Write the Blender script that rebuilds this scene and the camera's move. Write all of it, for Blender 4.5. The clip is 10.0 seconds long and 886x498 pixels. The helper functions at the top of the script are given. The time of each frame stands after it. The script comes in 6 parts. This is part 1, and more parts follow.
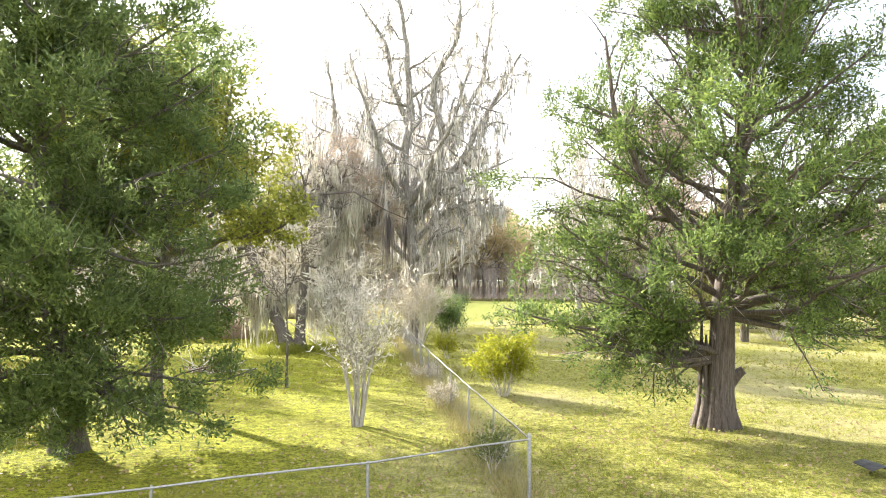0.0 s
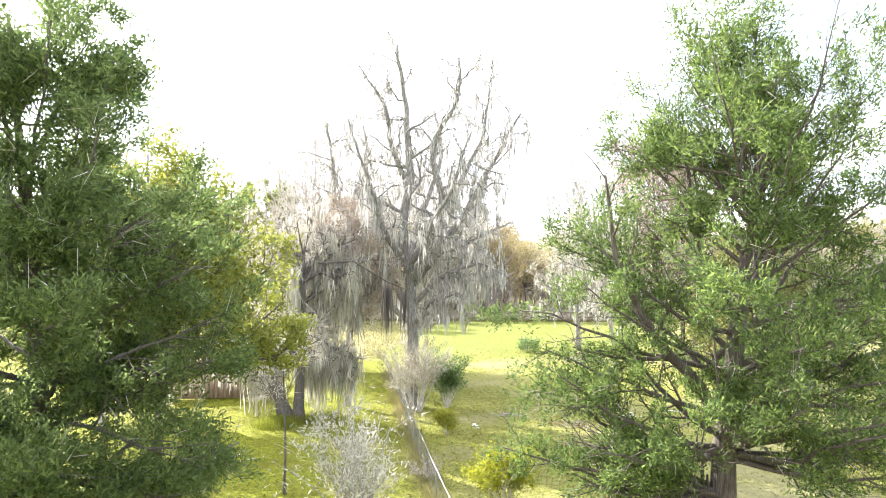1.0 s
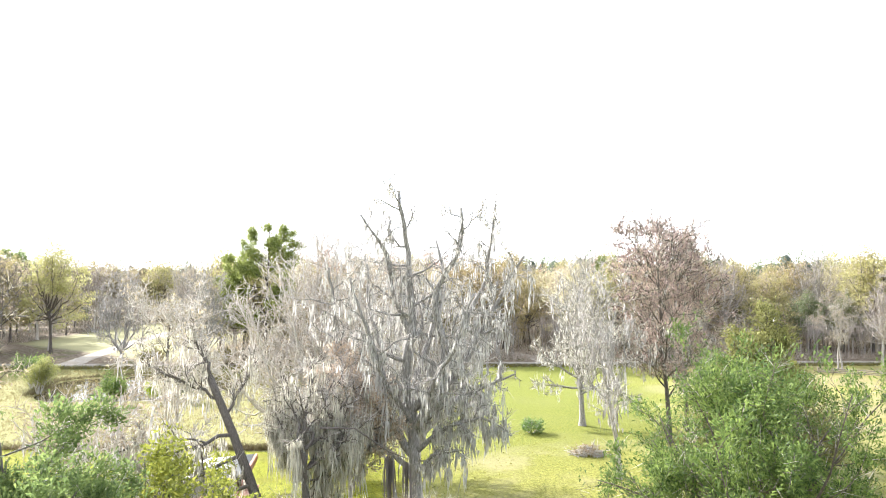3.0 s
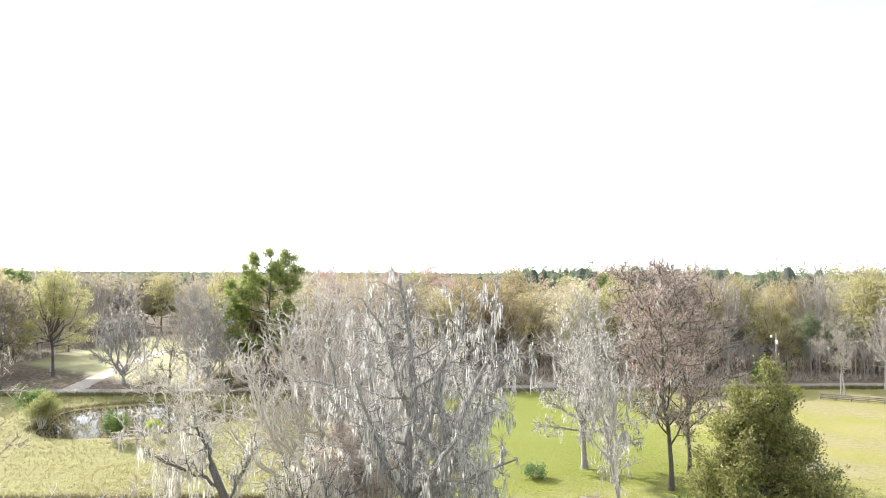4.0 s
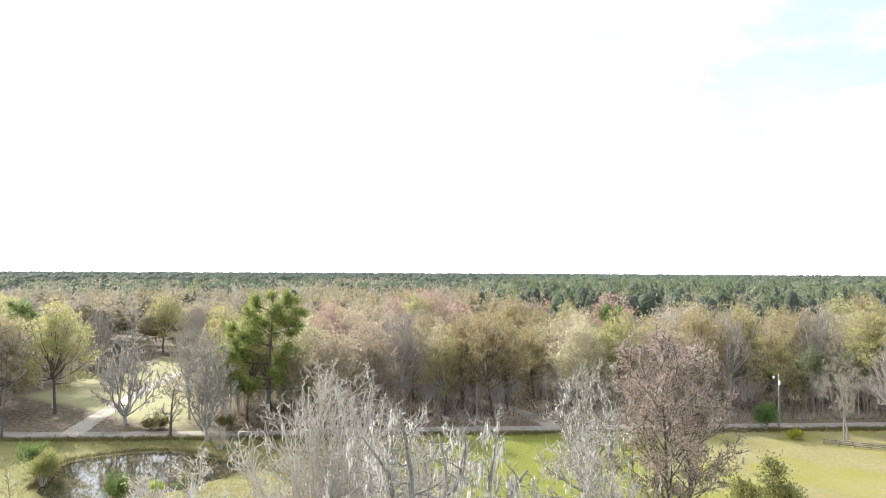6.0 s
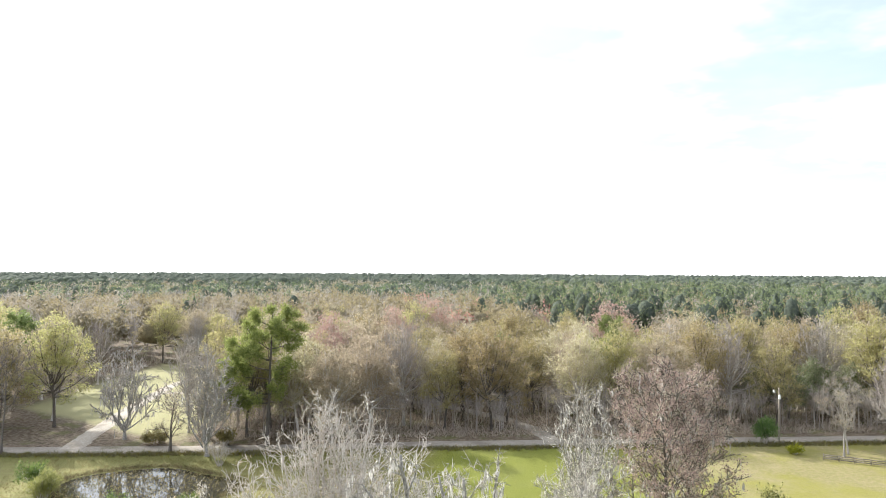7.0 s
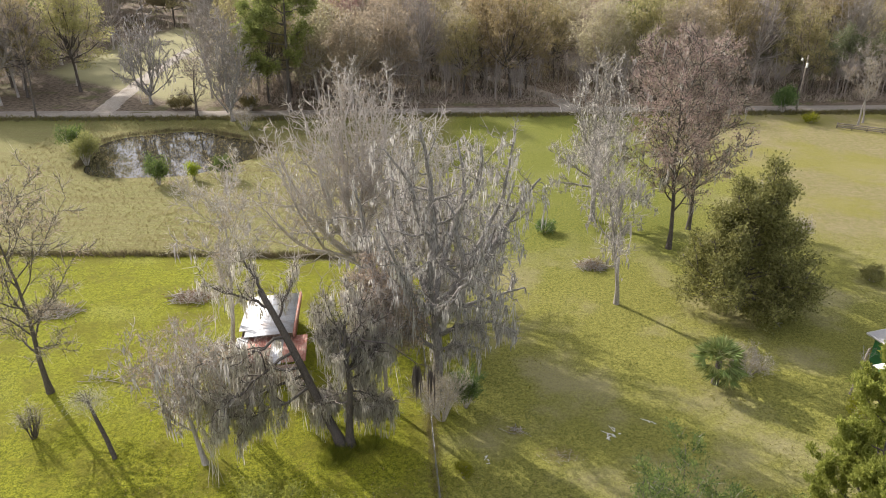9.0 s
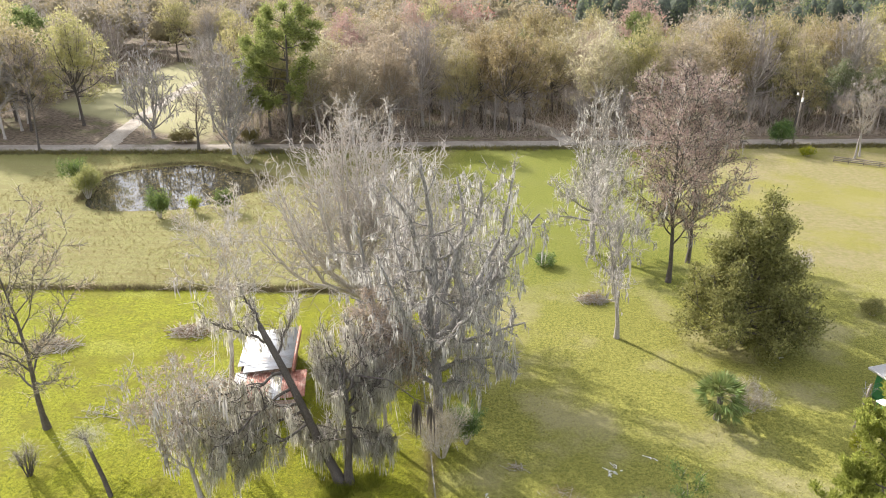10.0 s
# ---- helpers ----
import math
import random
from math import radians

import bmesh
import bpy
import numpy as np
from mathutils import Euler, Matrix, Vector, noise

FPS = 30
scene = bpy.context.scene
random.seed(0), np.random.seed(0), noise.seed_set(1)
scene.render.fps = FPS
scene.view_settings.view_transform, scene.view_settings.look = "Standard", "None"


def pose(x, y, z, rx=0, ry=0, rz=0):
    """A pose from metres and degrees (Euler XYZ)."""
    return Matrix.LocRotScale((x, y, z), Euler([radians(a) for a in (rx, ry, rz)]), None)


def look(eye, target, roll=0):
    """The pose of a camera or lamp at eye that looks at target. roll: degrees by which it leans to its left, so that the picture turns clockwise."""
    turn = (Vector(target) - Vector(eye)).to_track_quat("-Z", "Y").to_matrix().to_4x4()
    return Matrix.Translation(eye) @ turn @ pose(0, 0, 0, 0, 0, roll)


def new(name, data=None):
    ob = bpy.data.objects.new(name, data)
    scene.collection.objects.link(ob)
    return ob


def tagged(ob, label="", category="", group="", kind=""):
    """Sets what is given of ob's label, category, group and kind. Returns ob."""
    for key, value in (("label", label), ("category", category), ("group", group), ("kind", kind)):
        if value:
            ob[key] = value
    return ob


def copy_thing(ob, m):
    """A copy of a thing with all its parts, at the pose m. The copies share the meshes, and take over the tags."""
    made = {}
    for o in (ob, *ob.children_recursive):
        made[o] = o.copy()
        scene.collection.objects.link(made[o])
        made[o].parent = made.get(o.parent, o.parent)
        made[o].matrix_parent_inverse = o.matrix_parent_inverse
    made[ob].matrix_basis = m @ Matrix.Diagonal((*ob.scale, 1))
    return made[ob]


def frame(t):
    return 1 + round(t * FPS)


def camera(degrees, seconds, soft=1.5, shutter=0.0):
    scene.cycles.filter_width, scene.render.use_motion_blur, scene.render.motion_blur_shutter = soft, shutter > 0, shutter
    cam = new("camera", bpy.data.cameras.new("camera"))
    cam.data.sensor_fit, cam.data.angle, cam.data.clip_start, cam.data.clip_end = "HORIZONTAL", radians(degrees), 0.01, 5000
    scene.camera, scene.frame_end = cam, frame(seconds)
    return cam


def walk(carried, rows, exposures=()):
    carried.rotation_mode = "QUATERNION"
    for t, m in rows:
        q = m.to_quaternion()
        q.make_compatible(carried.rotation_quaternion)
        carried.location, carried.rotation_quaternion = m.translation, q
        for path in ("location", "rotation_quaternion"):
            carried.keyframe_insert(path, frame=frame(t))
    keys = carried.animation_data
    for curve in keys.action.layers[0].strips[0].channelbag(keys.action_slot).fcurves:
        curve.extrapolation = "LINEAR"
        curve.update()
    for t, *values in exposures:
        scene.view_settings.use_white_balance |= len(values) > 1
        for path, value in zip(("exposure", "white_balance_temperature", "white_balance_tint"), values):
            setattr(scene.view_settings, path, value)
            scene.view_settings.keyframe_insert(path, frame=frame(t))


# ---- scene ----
cam = camera(64.7, 10.0, soft=1.0)
PATH = [
    (0, pose(0, 0, 3.95, 92.5, 0, 2.0) @ pose(0, 0, 0, 0, 0, 0.5)),
    (0.5, pose(0, 0, 5.8, 92.5, 0, 2.0) @ pose(0, 0, 0, 0, 0, 0.5)),
    (1, pose(0, 0, 7.75, 92.5, 0, 2.0) @ pose(0, 0, 0, 0, 0, 0.5)),
    (1.5, pose(0, 0, 9.8, 92.5, 0, 2.05) @ pose(0, 0, 0, 0, 0, 0.5)),
    (2, pose(0, 0, 12.0, 92.45, 0, 2.1) @ pose(0, 0, 0, 0, 0, 0.5)),
    (2.5, pose(0, 0, 14.4, 92.3, 0, 2.2) @ pose(0, 0, 0, 0, 0, 0.45)),
    (4, pose(0, 0, 22.1, 91.95, 0, 2.45) @ pose(0, 0, 0, 0, 0, 0.3)),
    (4.5, pose(0, 0, 24.3, 91.9, 0, 2.5) @ pose(0, 0, 0, 0, 0, 0.3)),
    (5, pose(0, 0, 26.35, 91.9, 0, 2.5) @ pose(0, 0, 0, 0, 0, 0.3)),
    (5.5, pose(0, 0, 28.4, 91.85, 0, 2.55) @ pose(0, 0, 0, 0, 0, 0.3)),
    (6, pose(0, 0, 30.4, 91.8, 0, 2.6) @ pose(0, 0, 0, 0, 0, 0.3)),
    (7.5, pose(0, 0, 33.55, 91.8, 0, 2.6) @ pose(0, 0, 0, 0, 0, 0.3)),
    (7.7, pose(0, 0, 33.5, 91.3, 0, 2.65) @ pose(0, 0, 0, 0, 0, 0.3)),
    (7.8, pose(0, 0, 33.45, 90.7, 0, 2.7) @ pose(0, 0, 0, 0, 0, 0.3)),
    (7.9, pose(0, 0, 33.4, 89.75, 0, 2.75) @ pose(0, 0, 0, 0, 0, 0.3)),
    (8, pose(0, 0, 33.35, 88.4, 0, 2.85) @ pose(0, 0, 0, 0, 0, 0.3)),
    (8.1, pose(0, 0, 33.3, 85.6, 0, 3.05) @ pose(0, 0, 0, 0, 0, 0.35)),
    (8.2, pose(0, 0, 33.3, 83.0, 0, 3.3) @ pose(0, 0, 0, 0, 0, 0.4)),
    (8.3, pose(0, 0, 33.3, 80.5, 0, 3.5) @ pose(0, 0, 0, 0, 0, 0.4)),
    (8.4, pose(0, 0, 33.3, 77.4, 0, 3.7) @ pose(0, 0, 0, 0, 0, 0.4)),
    (8.5, pose(0, 0, 33.3, 74.4, 0, 3.9) @ pose(0, 0, 0, 0, 0, 0.4)),
    (8.6, pose(0, 0, 33.3, 71.3, 0, 3.95) @ pose(0, 0, 0, 0, 0, 0.4)),
    (8.7, pose(0, 0, 33.3, 69.0, 0, 3.98) @ pose(0, 0, 0, 0, 0, 0.35)),
    (8.8, pose(0, 0, 33.3, 67.1, 0, 4) @ pose(0, 0, 0, 0, 0, 0.3)),
    (8.9, pose(0, 0, 33.3, 65.6, 0, 4) @ pose(0, 0, 0, 0, 0, 0.3)),
    (9, pose(0, 0, 33.3, 64.95, 0, 4.0) @ pose(0, 0, 0, 0, 0, 0.3)),
    (9.2, pose(0, 0, 33.33, 64.65, 0, 4.0) @ pose(0, 0, 0, 0, 0, 0.3)),
    (9.5, pose(0, 0, 33.37, 64.7, 0, 4.0) @ pose(0, 0, 0, 0, 0, 0.3)),
    (9.8, pose(0, 0, 33.5, 65.8, 0, 4.0) @ pose(0, 0, 0, 0, 0, 0.3)),
    (10, pose(0, 0, 33.6, 67.5, 0, 4.0) @ pose(0, 0, 0, 0, 0, 0.3)),
]
EXPOSURES = [(0.0, 2.00, 6600, 10), (0.8, 2.05, 6300, 10), (1.5, 2.12, 6050, 10), (2.0, 2.08, 6050, 10), (2.5, 1.92, 6100, 10), (4.5, 1.25, 6100, 10), (6.0, 1.12, 6150, 9), (7.5, 0.87, 6200, 9), (8.5, 0.43, 6400, 12), (9.0, 0.46, 6500, 15), (9.5, 0.78, 6450, 14), (10.0, 0.97, 6400, 13)]
walk(cam, PATH, EXPOSURES)

# ---- world, sun ----
SUN_AZ, SUN_EL = radians(-48), radians(28.5)
sun_data = bpy.data.lights.new("sun", "SUN")
sun_data.energy, sun_data.angle, sun_data.color = 5.0, radians(0.6), (1.0, 0.93, 0.82)
sun = new("sun", sun_data)
sun_from = Vector((math.sin(SUN_AZ) * math.cos(SUN_EL), math.cos(SUN_AZ) * math.cos(SUN_EL), math.sin(SUN_EL)))
sun.matrix_world = look(sun_from * 100, (0, 0, 0))

world = bpy.data.worlds.new("sky")
scene.world = world
world.use_nodes = True


class Nodes:
    """Short hand for node trees."""

    def __init__(self, tree):
        self.tree = tree
        tree.nodes.clear()

    def add(self, kind, props=None, **sockets):
        n = self.tree.nodes.new(kind)
        for k, v in (props or {}).items():
            setattr(n, k, v)
        for k, v in sockets.items():
            self.put(n.inputs[int(k[1:])], v)
        return n

    def put(self, socket, v):
        if isinstance(v, bpy.types.NodeSocket):
            self.tree.links.new(v, socket)
        else:
            socket.default_value = v

    def math(self, op, a, b=0.0, c=0.0):
        return self.add("ShaderNodeMath", {"operation": op}, i0=a, i1=b, i2=c).outputs[0]

    def noise(self, vec, scale, detail=4.0, rough=0.55):
        n = self.add("ShaderNodeTexNoise", i0=vec, i2=scale, i3=detail, i4=rough)
        return n.outputs[0]

    def step(self, v, a, b):
        n = self.add("ShaderNodeMapRange", {"interpolation_type": "SMOOTHSTEP"}, i0=v, i1=a, i2=b, i3=0.0, i4=1.0)
        return n.outputs[0]

    def mix(self, fac, a, b):
        n = self.add("ShaderNodeMix", {"data_type": "RGBA"})
        self.put(n.inputs[0], fac)
        self.put(n.inputs[6], a)
        self.put(n.inputs[7], b)
        return n.outputs[2]

    def coords(self, which="Object"):
        return self.add("ShaderNodeTexCoord").outputs[which]


def rgb(r, g, b):
    return (r, g, b, 1.0)


def build_sky():
    n = Nodes(world.node_tree)
    sky = n.add("ShaderNodeTexSky", {"sky_type": "NISHITA", "sun_disc": False, "sun_elevation": SUN_EL, "sun_rotation": SUN_AZ % (2 * math.pi), "air_density": 1.0, "dust_density": 2.0})
    blue = n.add("ShaderNodeVectorMath", {"operation": "SCALE"})
    n.put(blue.inputs[0], sky.outputs[0])
    n.put(blue.inputs[3], 0.14)
    sep = n.add("ShaderNodeSeparateXYZ", i0=n.coords("Generated"))
    up = n.math("MAXIMUM", sep.outputs[2], 0.0)
    den = n.math("ADD", up, 0.12)
    flat = n.add("ShaderNodeCombineXYZ", i0=n.math("DIVIDE", sep.outputs[0], den), i1=n.math("DIVIDE", sep.outputs[1], den), i2=0.0).outputs[0]
    cover = n.step(n.math("MULTIPLY_ADD", sep.outputs[0], -0.18, n.noise(flat, 0.8, 5.0, 0.6)), 0.36, 0.60)
    cover = n.math("MAXIMUM", cover, n.math("SUBTRACT", 1.0, n.step(up, 0.05, 0.16)))
    gray = n.step(n.noise(flat, 1.3, 5.0, 0.55), 0.39, 0.58)
    cloud = n.mix(n.math("MULTIPLY", gray, n.math("MULTIPLY", n.step(up, 0.05, 0.11), 0.85)), rgb(1.0, 0.985, 0.96), rgb(0.42, 0.445, 0.50))
    lid = n.mix(n.math("MULTIPLY_ADD", cover, 0.5, 0.5), blue.outputs[0], cloud)
    # thin cloud is brighter towards the sun
    near = n.add("ShaderNodeVectorMath", {"operation": "DOT_PRODUCT"})
    n.put(near.inputs[0], n.coords("Generated"))
    n.put(near.inputs[1], sun_from)
    shine = n.math("MULTIPLY_ADD", n.step(near.outputs[1], 0.65, 1.0), 0.9, 1.0)
    lit = n.add("ShaderNodeVectorMath", {"operation": "SCALE"})
    n.put(lit.inputs[0], lid)
    n.put(lit.inputs[3], shine)
    lid = lit.outputs[0]
    bg = n.add("ShaderNodeBackground", i0=lid, i1=1.0)
    out = n.add("ShaderNodeOutputWorld", i0=bg.outputs[0])


build_sky()


# ---- materials ----
def material(name):
    m = bpy.data.materials.new(name)
    m.use_nodes = True
    return m, Nodes(m.node_tree)


def leafy(name, a, b, c, glow=0.45, rough=0.6):
    """Leaf, needle or moss matter: colour varies from piece to piece and from plant to plant; some light shines through."""
    m, n = material(name)
    isl = n.add("ShaderNodeNewGeometry").outputs["Random Per Island"]
    ob = n.add("ShaderNodeObjectInfo").outputs["Random"]
    col = n.mix(isl, rgb(*a), rgb(*b))
    clump = n.step(n.noise(n.coords(), 0.9, 2.0), 0.35, 0.7)
    col = n.mix(n.math("MULTIPLY", clump, 0.6), col, rgb(*c))
    hue = n.add("ShaderNodeHueSaturation", i0=n.math("MULTIPLY_ADD", ob, 0.05, 0.475), i1=1.0, i2=n.math("MULTIPLY_ADD", ob, 0.32, 0.82), i3=1.0, i4=col)
    base = n.add("ShaderNodeBsdfPrincipled")
    n.put(base.inputs["Base Color"], hue.outputs[0])
    n.put(base.inputs["Roughness"], rough)
    n.put(base.inputs["Specular IOR Level"], 0.25)
    tr = n.add("ShaderNodeBsdfTranslucent", i0=hue.outputs[0])
    mx = n.add("ShaderNodeMixShader", i0=glow, i1=base.outputs[0], i2=tr.outputs[0])
    n.add("ShaderNodeOutputMaterial", i0=mx.outputs[0])
    return m


def canopy(name, a, b, c):
    """The leafy or twiggy outside of far crowns: each crown has its own tone, with mottling and deep relief."""
    m, n = material(name)
    isl = n.add("ShaderNodeNewGeometry").outputs["Random Per Island"]
    grain = n.noise(n.coords(), 0.9, 8.0, 0.72)
    col = n.mix(isl, rgb(*a), rgb(*b))
    col = n.mix(n.math("MULTIPLY", n.step(grain, 0.42, 0.62), 0.7), rgb(*c), col)
    p = n.add("ShaderNodeBsdfPrincipled")
    n.put(p.inputs["Base Color"], col)
    p.inputs["Roughness"].default_value = 0.9
    p.inputs["Specular IOR Level"].default_value = 0.1
    b_ = n.add("ShaderNodeBump")
    b_.inputs["Strength"].default_value = 1.0
    b_.inputs["Distance"].default_value = 0.9
    n.put(b_.inputs["Height"], grain)
    n.put(p.inputs["Normal"], b_.outputs[0])
    tr = n.add("ShaderNodeBsdfTranslucent", i0=col)
    mx = n.add("ShaderNodeMixShader", i0=0.3, i1=p.outputs[0], i2=tr.outputs[0])
    n.add("ShaderNodeOutputMaterial", i0=mx.outputs[0])
    return m


def solid(name, a, b, c=None, fine=8.0, coarse=0.8, rough=0.8, metal=0.0, bump=0.3, stretch=(1, 1, 1)):
    """A surface with fine grain, coarse stains and relief."""
    m, n = material(name)
    mp = n.add("ShaderNodeMapping", i0=n.coords())
    mp.inputs[3].default_value = stretch
    g = n.noise(mp.outputs[0], fine, 6.0, 0.65)
    s = n.noise(n.coords(), coarse, 3.0)
    col = n.mix(n.step(g, 0.3, 0.7), rgb(*a), rgb(*b))
    if c:
        col = n.mix(n.math("MULTIPLY", n.step(s, 0.45, 0.7), 0.75), col, rgb(*c))
    ob = n.add("ShaderNodeObjectInfo").outputs["Random"]
    hue = n.add("ShaderNodeHueSaturation", i0=0.5, i1=1.0, i2=n.math("MULTIPLY_ADD", ob, 0.25, 0.88), i3=1.0, i4=col)
    p = n.add("ShaderNodeBsdfPrincipled")
    n.put(p.inputs["Base Color"], hue.outputs[0])
    n.put(p.inputs["Roughness"], n.math("MULTIPLY_ADD", s, 0.2, rough - 0.1))
    n.put(p.inputs["Metallic"], metal)
    b_ = n.add("ShaderNodeBump", i0=bump, i1=0.02, i3=g)
    b_.inputs["Strength"].default_value = bump
    b_.inputs["Distance"].default_value = 0.03
    n.put(b_.inputs["Height"], g)
    n.put(p.inputs["Normal"], b_.outputs[0])
    n.add("ShaderNodeOutputMaterial", i0=p.outputs[0])
    return m


M = {}
M["bark_gray"] = solid("bark_gray", (0.25, 0.225, 0.195), (0.62, 0.58, 0.525), (0.47, 0.435, 0.39), 9, 0.6, 0.9, 0, 0.8, (3, 3, 0.5))
M["bark_oak"] = solid("bark_oak", (0.09, 0.083, 0.076), (0.42, 0.40, 0.37), (0.22, 0.205, 0.19), 6, 0.5, 0.9, 0, 0.8, (3, 3, 0.5))
M["bark_dark"] = solid("bark_dark", (0.045, 0.039, 0.033), (0.16, 0.138, 0.118), (0.105, 0.094, 0.08), 9, 0.6, 0.9, 0, 0.8, (3, 3, 0.5))
M["bark_cedar"] = solid("bark_cedar", (0.04, 0.031, 0.025), (0.16, 0.13, 0.11), (0.085, 0.07, 0.06), 7, 0.7, 0.9, 0, 1.0, (5, 5, 0.35))
M["bark_pale"] = solid("bark_pale", (0.22, 0.20, 0.18), (0.42, 0.39, 0.35), (0.3, 0.28, 0.25), 9, 0.8, 0.85, 0, 0.5, (2, 2, 0.6))
M["twig_gray"] = leafy("twig_gray", (0.27, 0.24, 0.21), (0.74, 0.69, 0.62), (0.48, 0.435, 0.385), 0.2, 0.8)
M["twig_brown"] = leafy("twig_brown", (0.31, 0.26, 0.21), (0.54, 0.475, 0.395), (0.44, 0.375, 0.305), 0.28, 0.8)
M["twig_wood"] = leafy("twig_wood", (0.24, 0.21, 0.185), (0.43, 0.395, 0.36), (0.33, 0.29, 0.26), 0.05, 0.8)
M["moss"] = leafy("moss", (0.22, 0.21, 0.198), (0.74, 0.715, 0.67), (0.48, 0.46, 0.43), 0.42, 0.9)
M["moss_dark"] = leafy("moss_dark", (0.22, 0.20, 0.17), (0.69, 0.65, 0.575), (0.48, 0.445, 0.385), 0.55, 0.9)
M["moss_brown"] = leafy("moss_brown", (0.09, 0.075, 0.072), (0.21, 0.18, 0.17), (0.14, 0.12, 0.115), 0.3, 0.9)
M["cedar_leaf"] = leafy("cedar_leaf", (0.04, 0.068, 0.024), (0.26, 0.315, 0.08), (0.10, 0.14, 0.045), 0.52)
M["cedar_dark"] = leafy("cedar_dark", (0.06, 0.11, 0.042), (0.27, 0.385, 0.125), (0.125, 0.205, 0.075), 0.64)
M["olive_leaf"] = leafy("olive_leaf", (0.17, 0.17, 0.06), (0.38, 0.355, 0.145), (0.27, 0.245, 0.095), 0.45)
M["young_leaf"] = leafy("young_leaf", (0.11, 0.15, 0.028), (0.38, 0.41, 0.08), (0.22, 0.26, 0.05), 0.52)
M["yellow_leaf"] = leafy("yellow_leaf", (0.19, 0.25, 0.02), (0.42, 0.45, 0.05), (0.30, 0.35, 0.03), 0.55)
M["bud_olive"] = leafy("bud_olive", (0.255, 0.225, 0.11), (0.48, 0.425, 0.21), (0.36, 0.315, 0.155), 0.58)
M["bud_tan"] = leafy("bud_tan", (0.29, 0.248, 0.168), (0.53, 0.46, 0.325), (0.40, 0.345, 0.24), 0.58)
M["bud_pink"] = leafy("bud_pink", (0.36, 0.28, 0.215), (0.58, 0.475, 0.39), (0.46, 0.365, 0.29), 0.5)
M["bud_red"] = leafy("bud_red", (0.35, 0.235, 0.195), (0.50, 0.365, 0.305), (0.42, 0.30, 0.245), 0.5)
M["bud_rust"] = leafy("bud_rust", (0.24, 0.165, 0.15), (0.46, 0.345, 0.315), (0.34, 0.25, 0.225), 0.45)
M["pine_leaf"] = leafy("pine_leaf", (0.10, 0.13, 0.045), (0.29, 0.32, 0.12), (0.18, 0.21, 0.08), 0.48)
M["far_pine"] = leafy("far_pine", (0.10, 0.14, 0.07), (0.24, 0.285, 0.14), (0.16, 0.20, 0.095), 0.45)
M["far_tan"] = leafy("far_tan", (0.22, 0.19, 0.15), (0.38, 0.33, 0.265), (0.30, 0.26, 0.205), 0.42)
M["far_olive"] = leafy("far_olive", (0.22, 0.19, 0.105), (0.40, 0.35, 0.20), (0.30, 0.26, 0.155), 0.45)
M["far_red"] = leafy("far_red", (0.44, 0.20, 0.17), (0.56, 0.32, 0.26), (0.48, 0.27, 0.22), 0.45)
M["magnolia_leaf"] = leafy("magnolia_leaf", (0.085, 0.09, 0.03), (0.41, 0.395, 0.145), (0.21, 0.21, 0.075), 0.42)
M["juniper_leaf"] = leafy("juniper_leaf", (0.16, 0.20, 0.04), (0.46, 0.49, 0.12), (0.30, 0.335, 0.08), 0.58)
M["oak_leaf"] = leafy("oak_leaf", (0.11, 0.125, 0.065), (0.26, 0.275, 0.15), (0.18, 0.195, 0.10), 0.45)
M["pine_bright"] = leafy("pine_bright", (0.125, 0.16, 0.05), (0.38, 0.415, 0.135), (0.235, 0.27, 0.085), 0.55)
M["far_gray"] = leafy("far_gray", (0.28, 0.26, 0.24), (0.50, 0.475, 0.445), (0.38, 0.35, 0.325), 0.3)
M["canopy_tan"] = canopy("canopy_tan", (0.33, 0.285, 0.18), (0.45, 0.395, 0.23), (0.24, 0.205, 0.135))
# far pine crowns: paler and grayer than needles, distance haze mixed into the colour
M["canopy_pine_hazed"] = canopy("canopy_pine_hazed", (0.15, 0.18, 0.135), (0.215, 0.24, 0.18), (0.10, 0.12, 0.095))
M["canopy_red"] = canopy("canopy_red", (0.42, 0.23, 0.20), (0.50, 0.31, 0.25), (0.30, 0.18, 0.15))
M["grass"] = leafy("grass", (0.11, 0.135, 0.014), (0.33, 0.33, 0.048), (0.23, 0.222, 0.04), 0.5)
M["grass_dry"] = leafy("grass_dry", (0.20, 0.17, 0.07), (0.38, 0.32, 0.16), (0.26, 0.24, 0.09), 0.4)
M["dead_leaf"] = leafy("dead_leaf", (0.22, 0.15, 0.08), (0.44, 0.34, 0.22), (0.30, 0.21, 0.12), 0.2)
M["plume"] = leafy("plume", (0.46, 0.43, 0.38), (0.80, 0.77, 0.70), (0.62, 0.59, 0.52), 0.5, 0.9)
M["reed"] = leafy("reed", (0.10, 0.085, 0.045), (0.24, 0.20, 0.11), (0.13, 0.14, 0.05), 0.3)
M["palm_leaf"] = leafy("palm_leaf", (0.11, 0.155, 0.045), (0.26, 0.32, 0.11), (0.17, 0.22, 0.07), 0.4, 0.4)
M["dirt"] = solid("dirt", (0.25, 0.22, 0.18), (0.38, 0.345, 0.295), (0.20, 0.17, 0.135), 2.5, 0.18, 0.95, 0, 0.4)
M["galvanized"] = solid("galvanized", (0.20, 0.205, 0.21), (0.34, 0.34, 0.34), (0.26, 0.25, 0.235), 30, 2, 0.55, 0.7, 0.05)
M["roof_metal"] = solid("roof_metal", (0.50, 0.52, 0.54), (0.66, 0.68, 0.70), (0.46, 0.40, 0.36), 6, 0.7, 0.45, 0.55, 0.1)
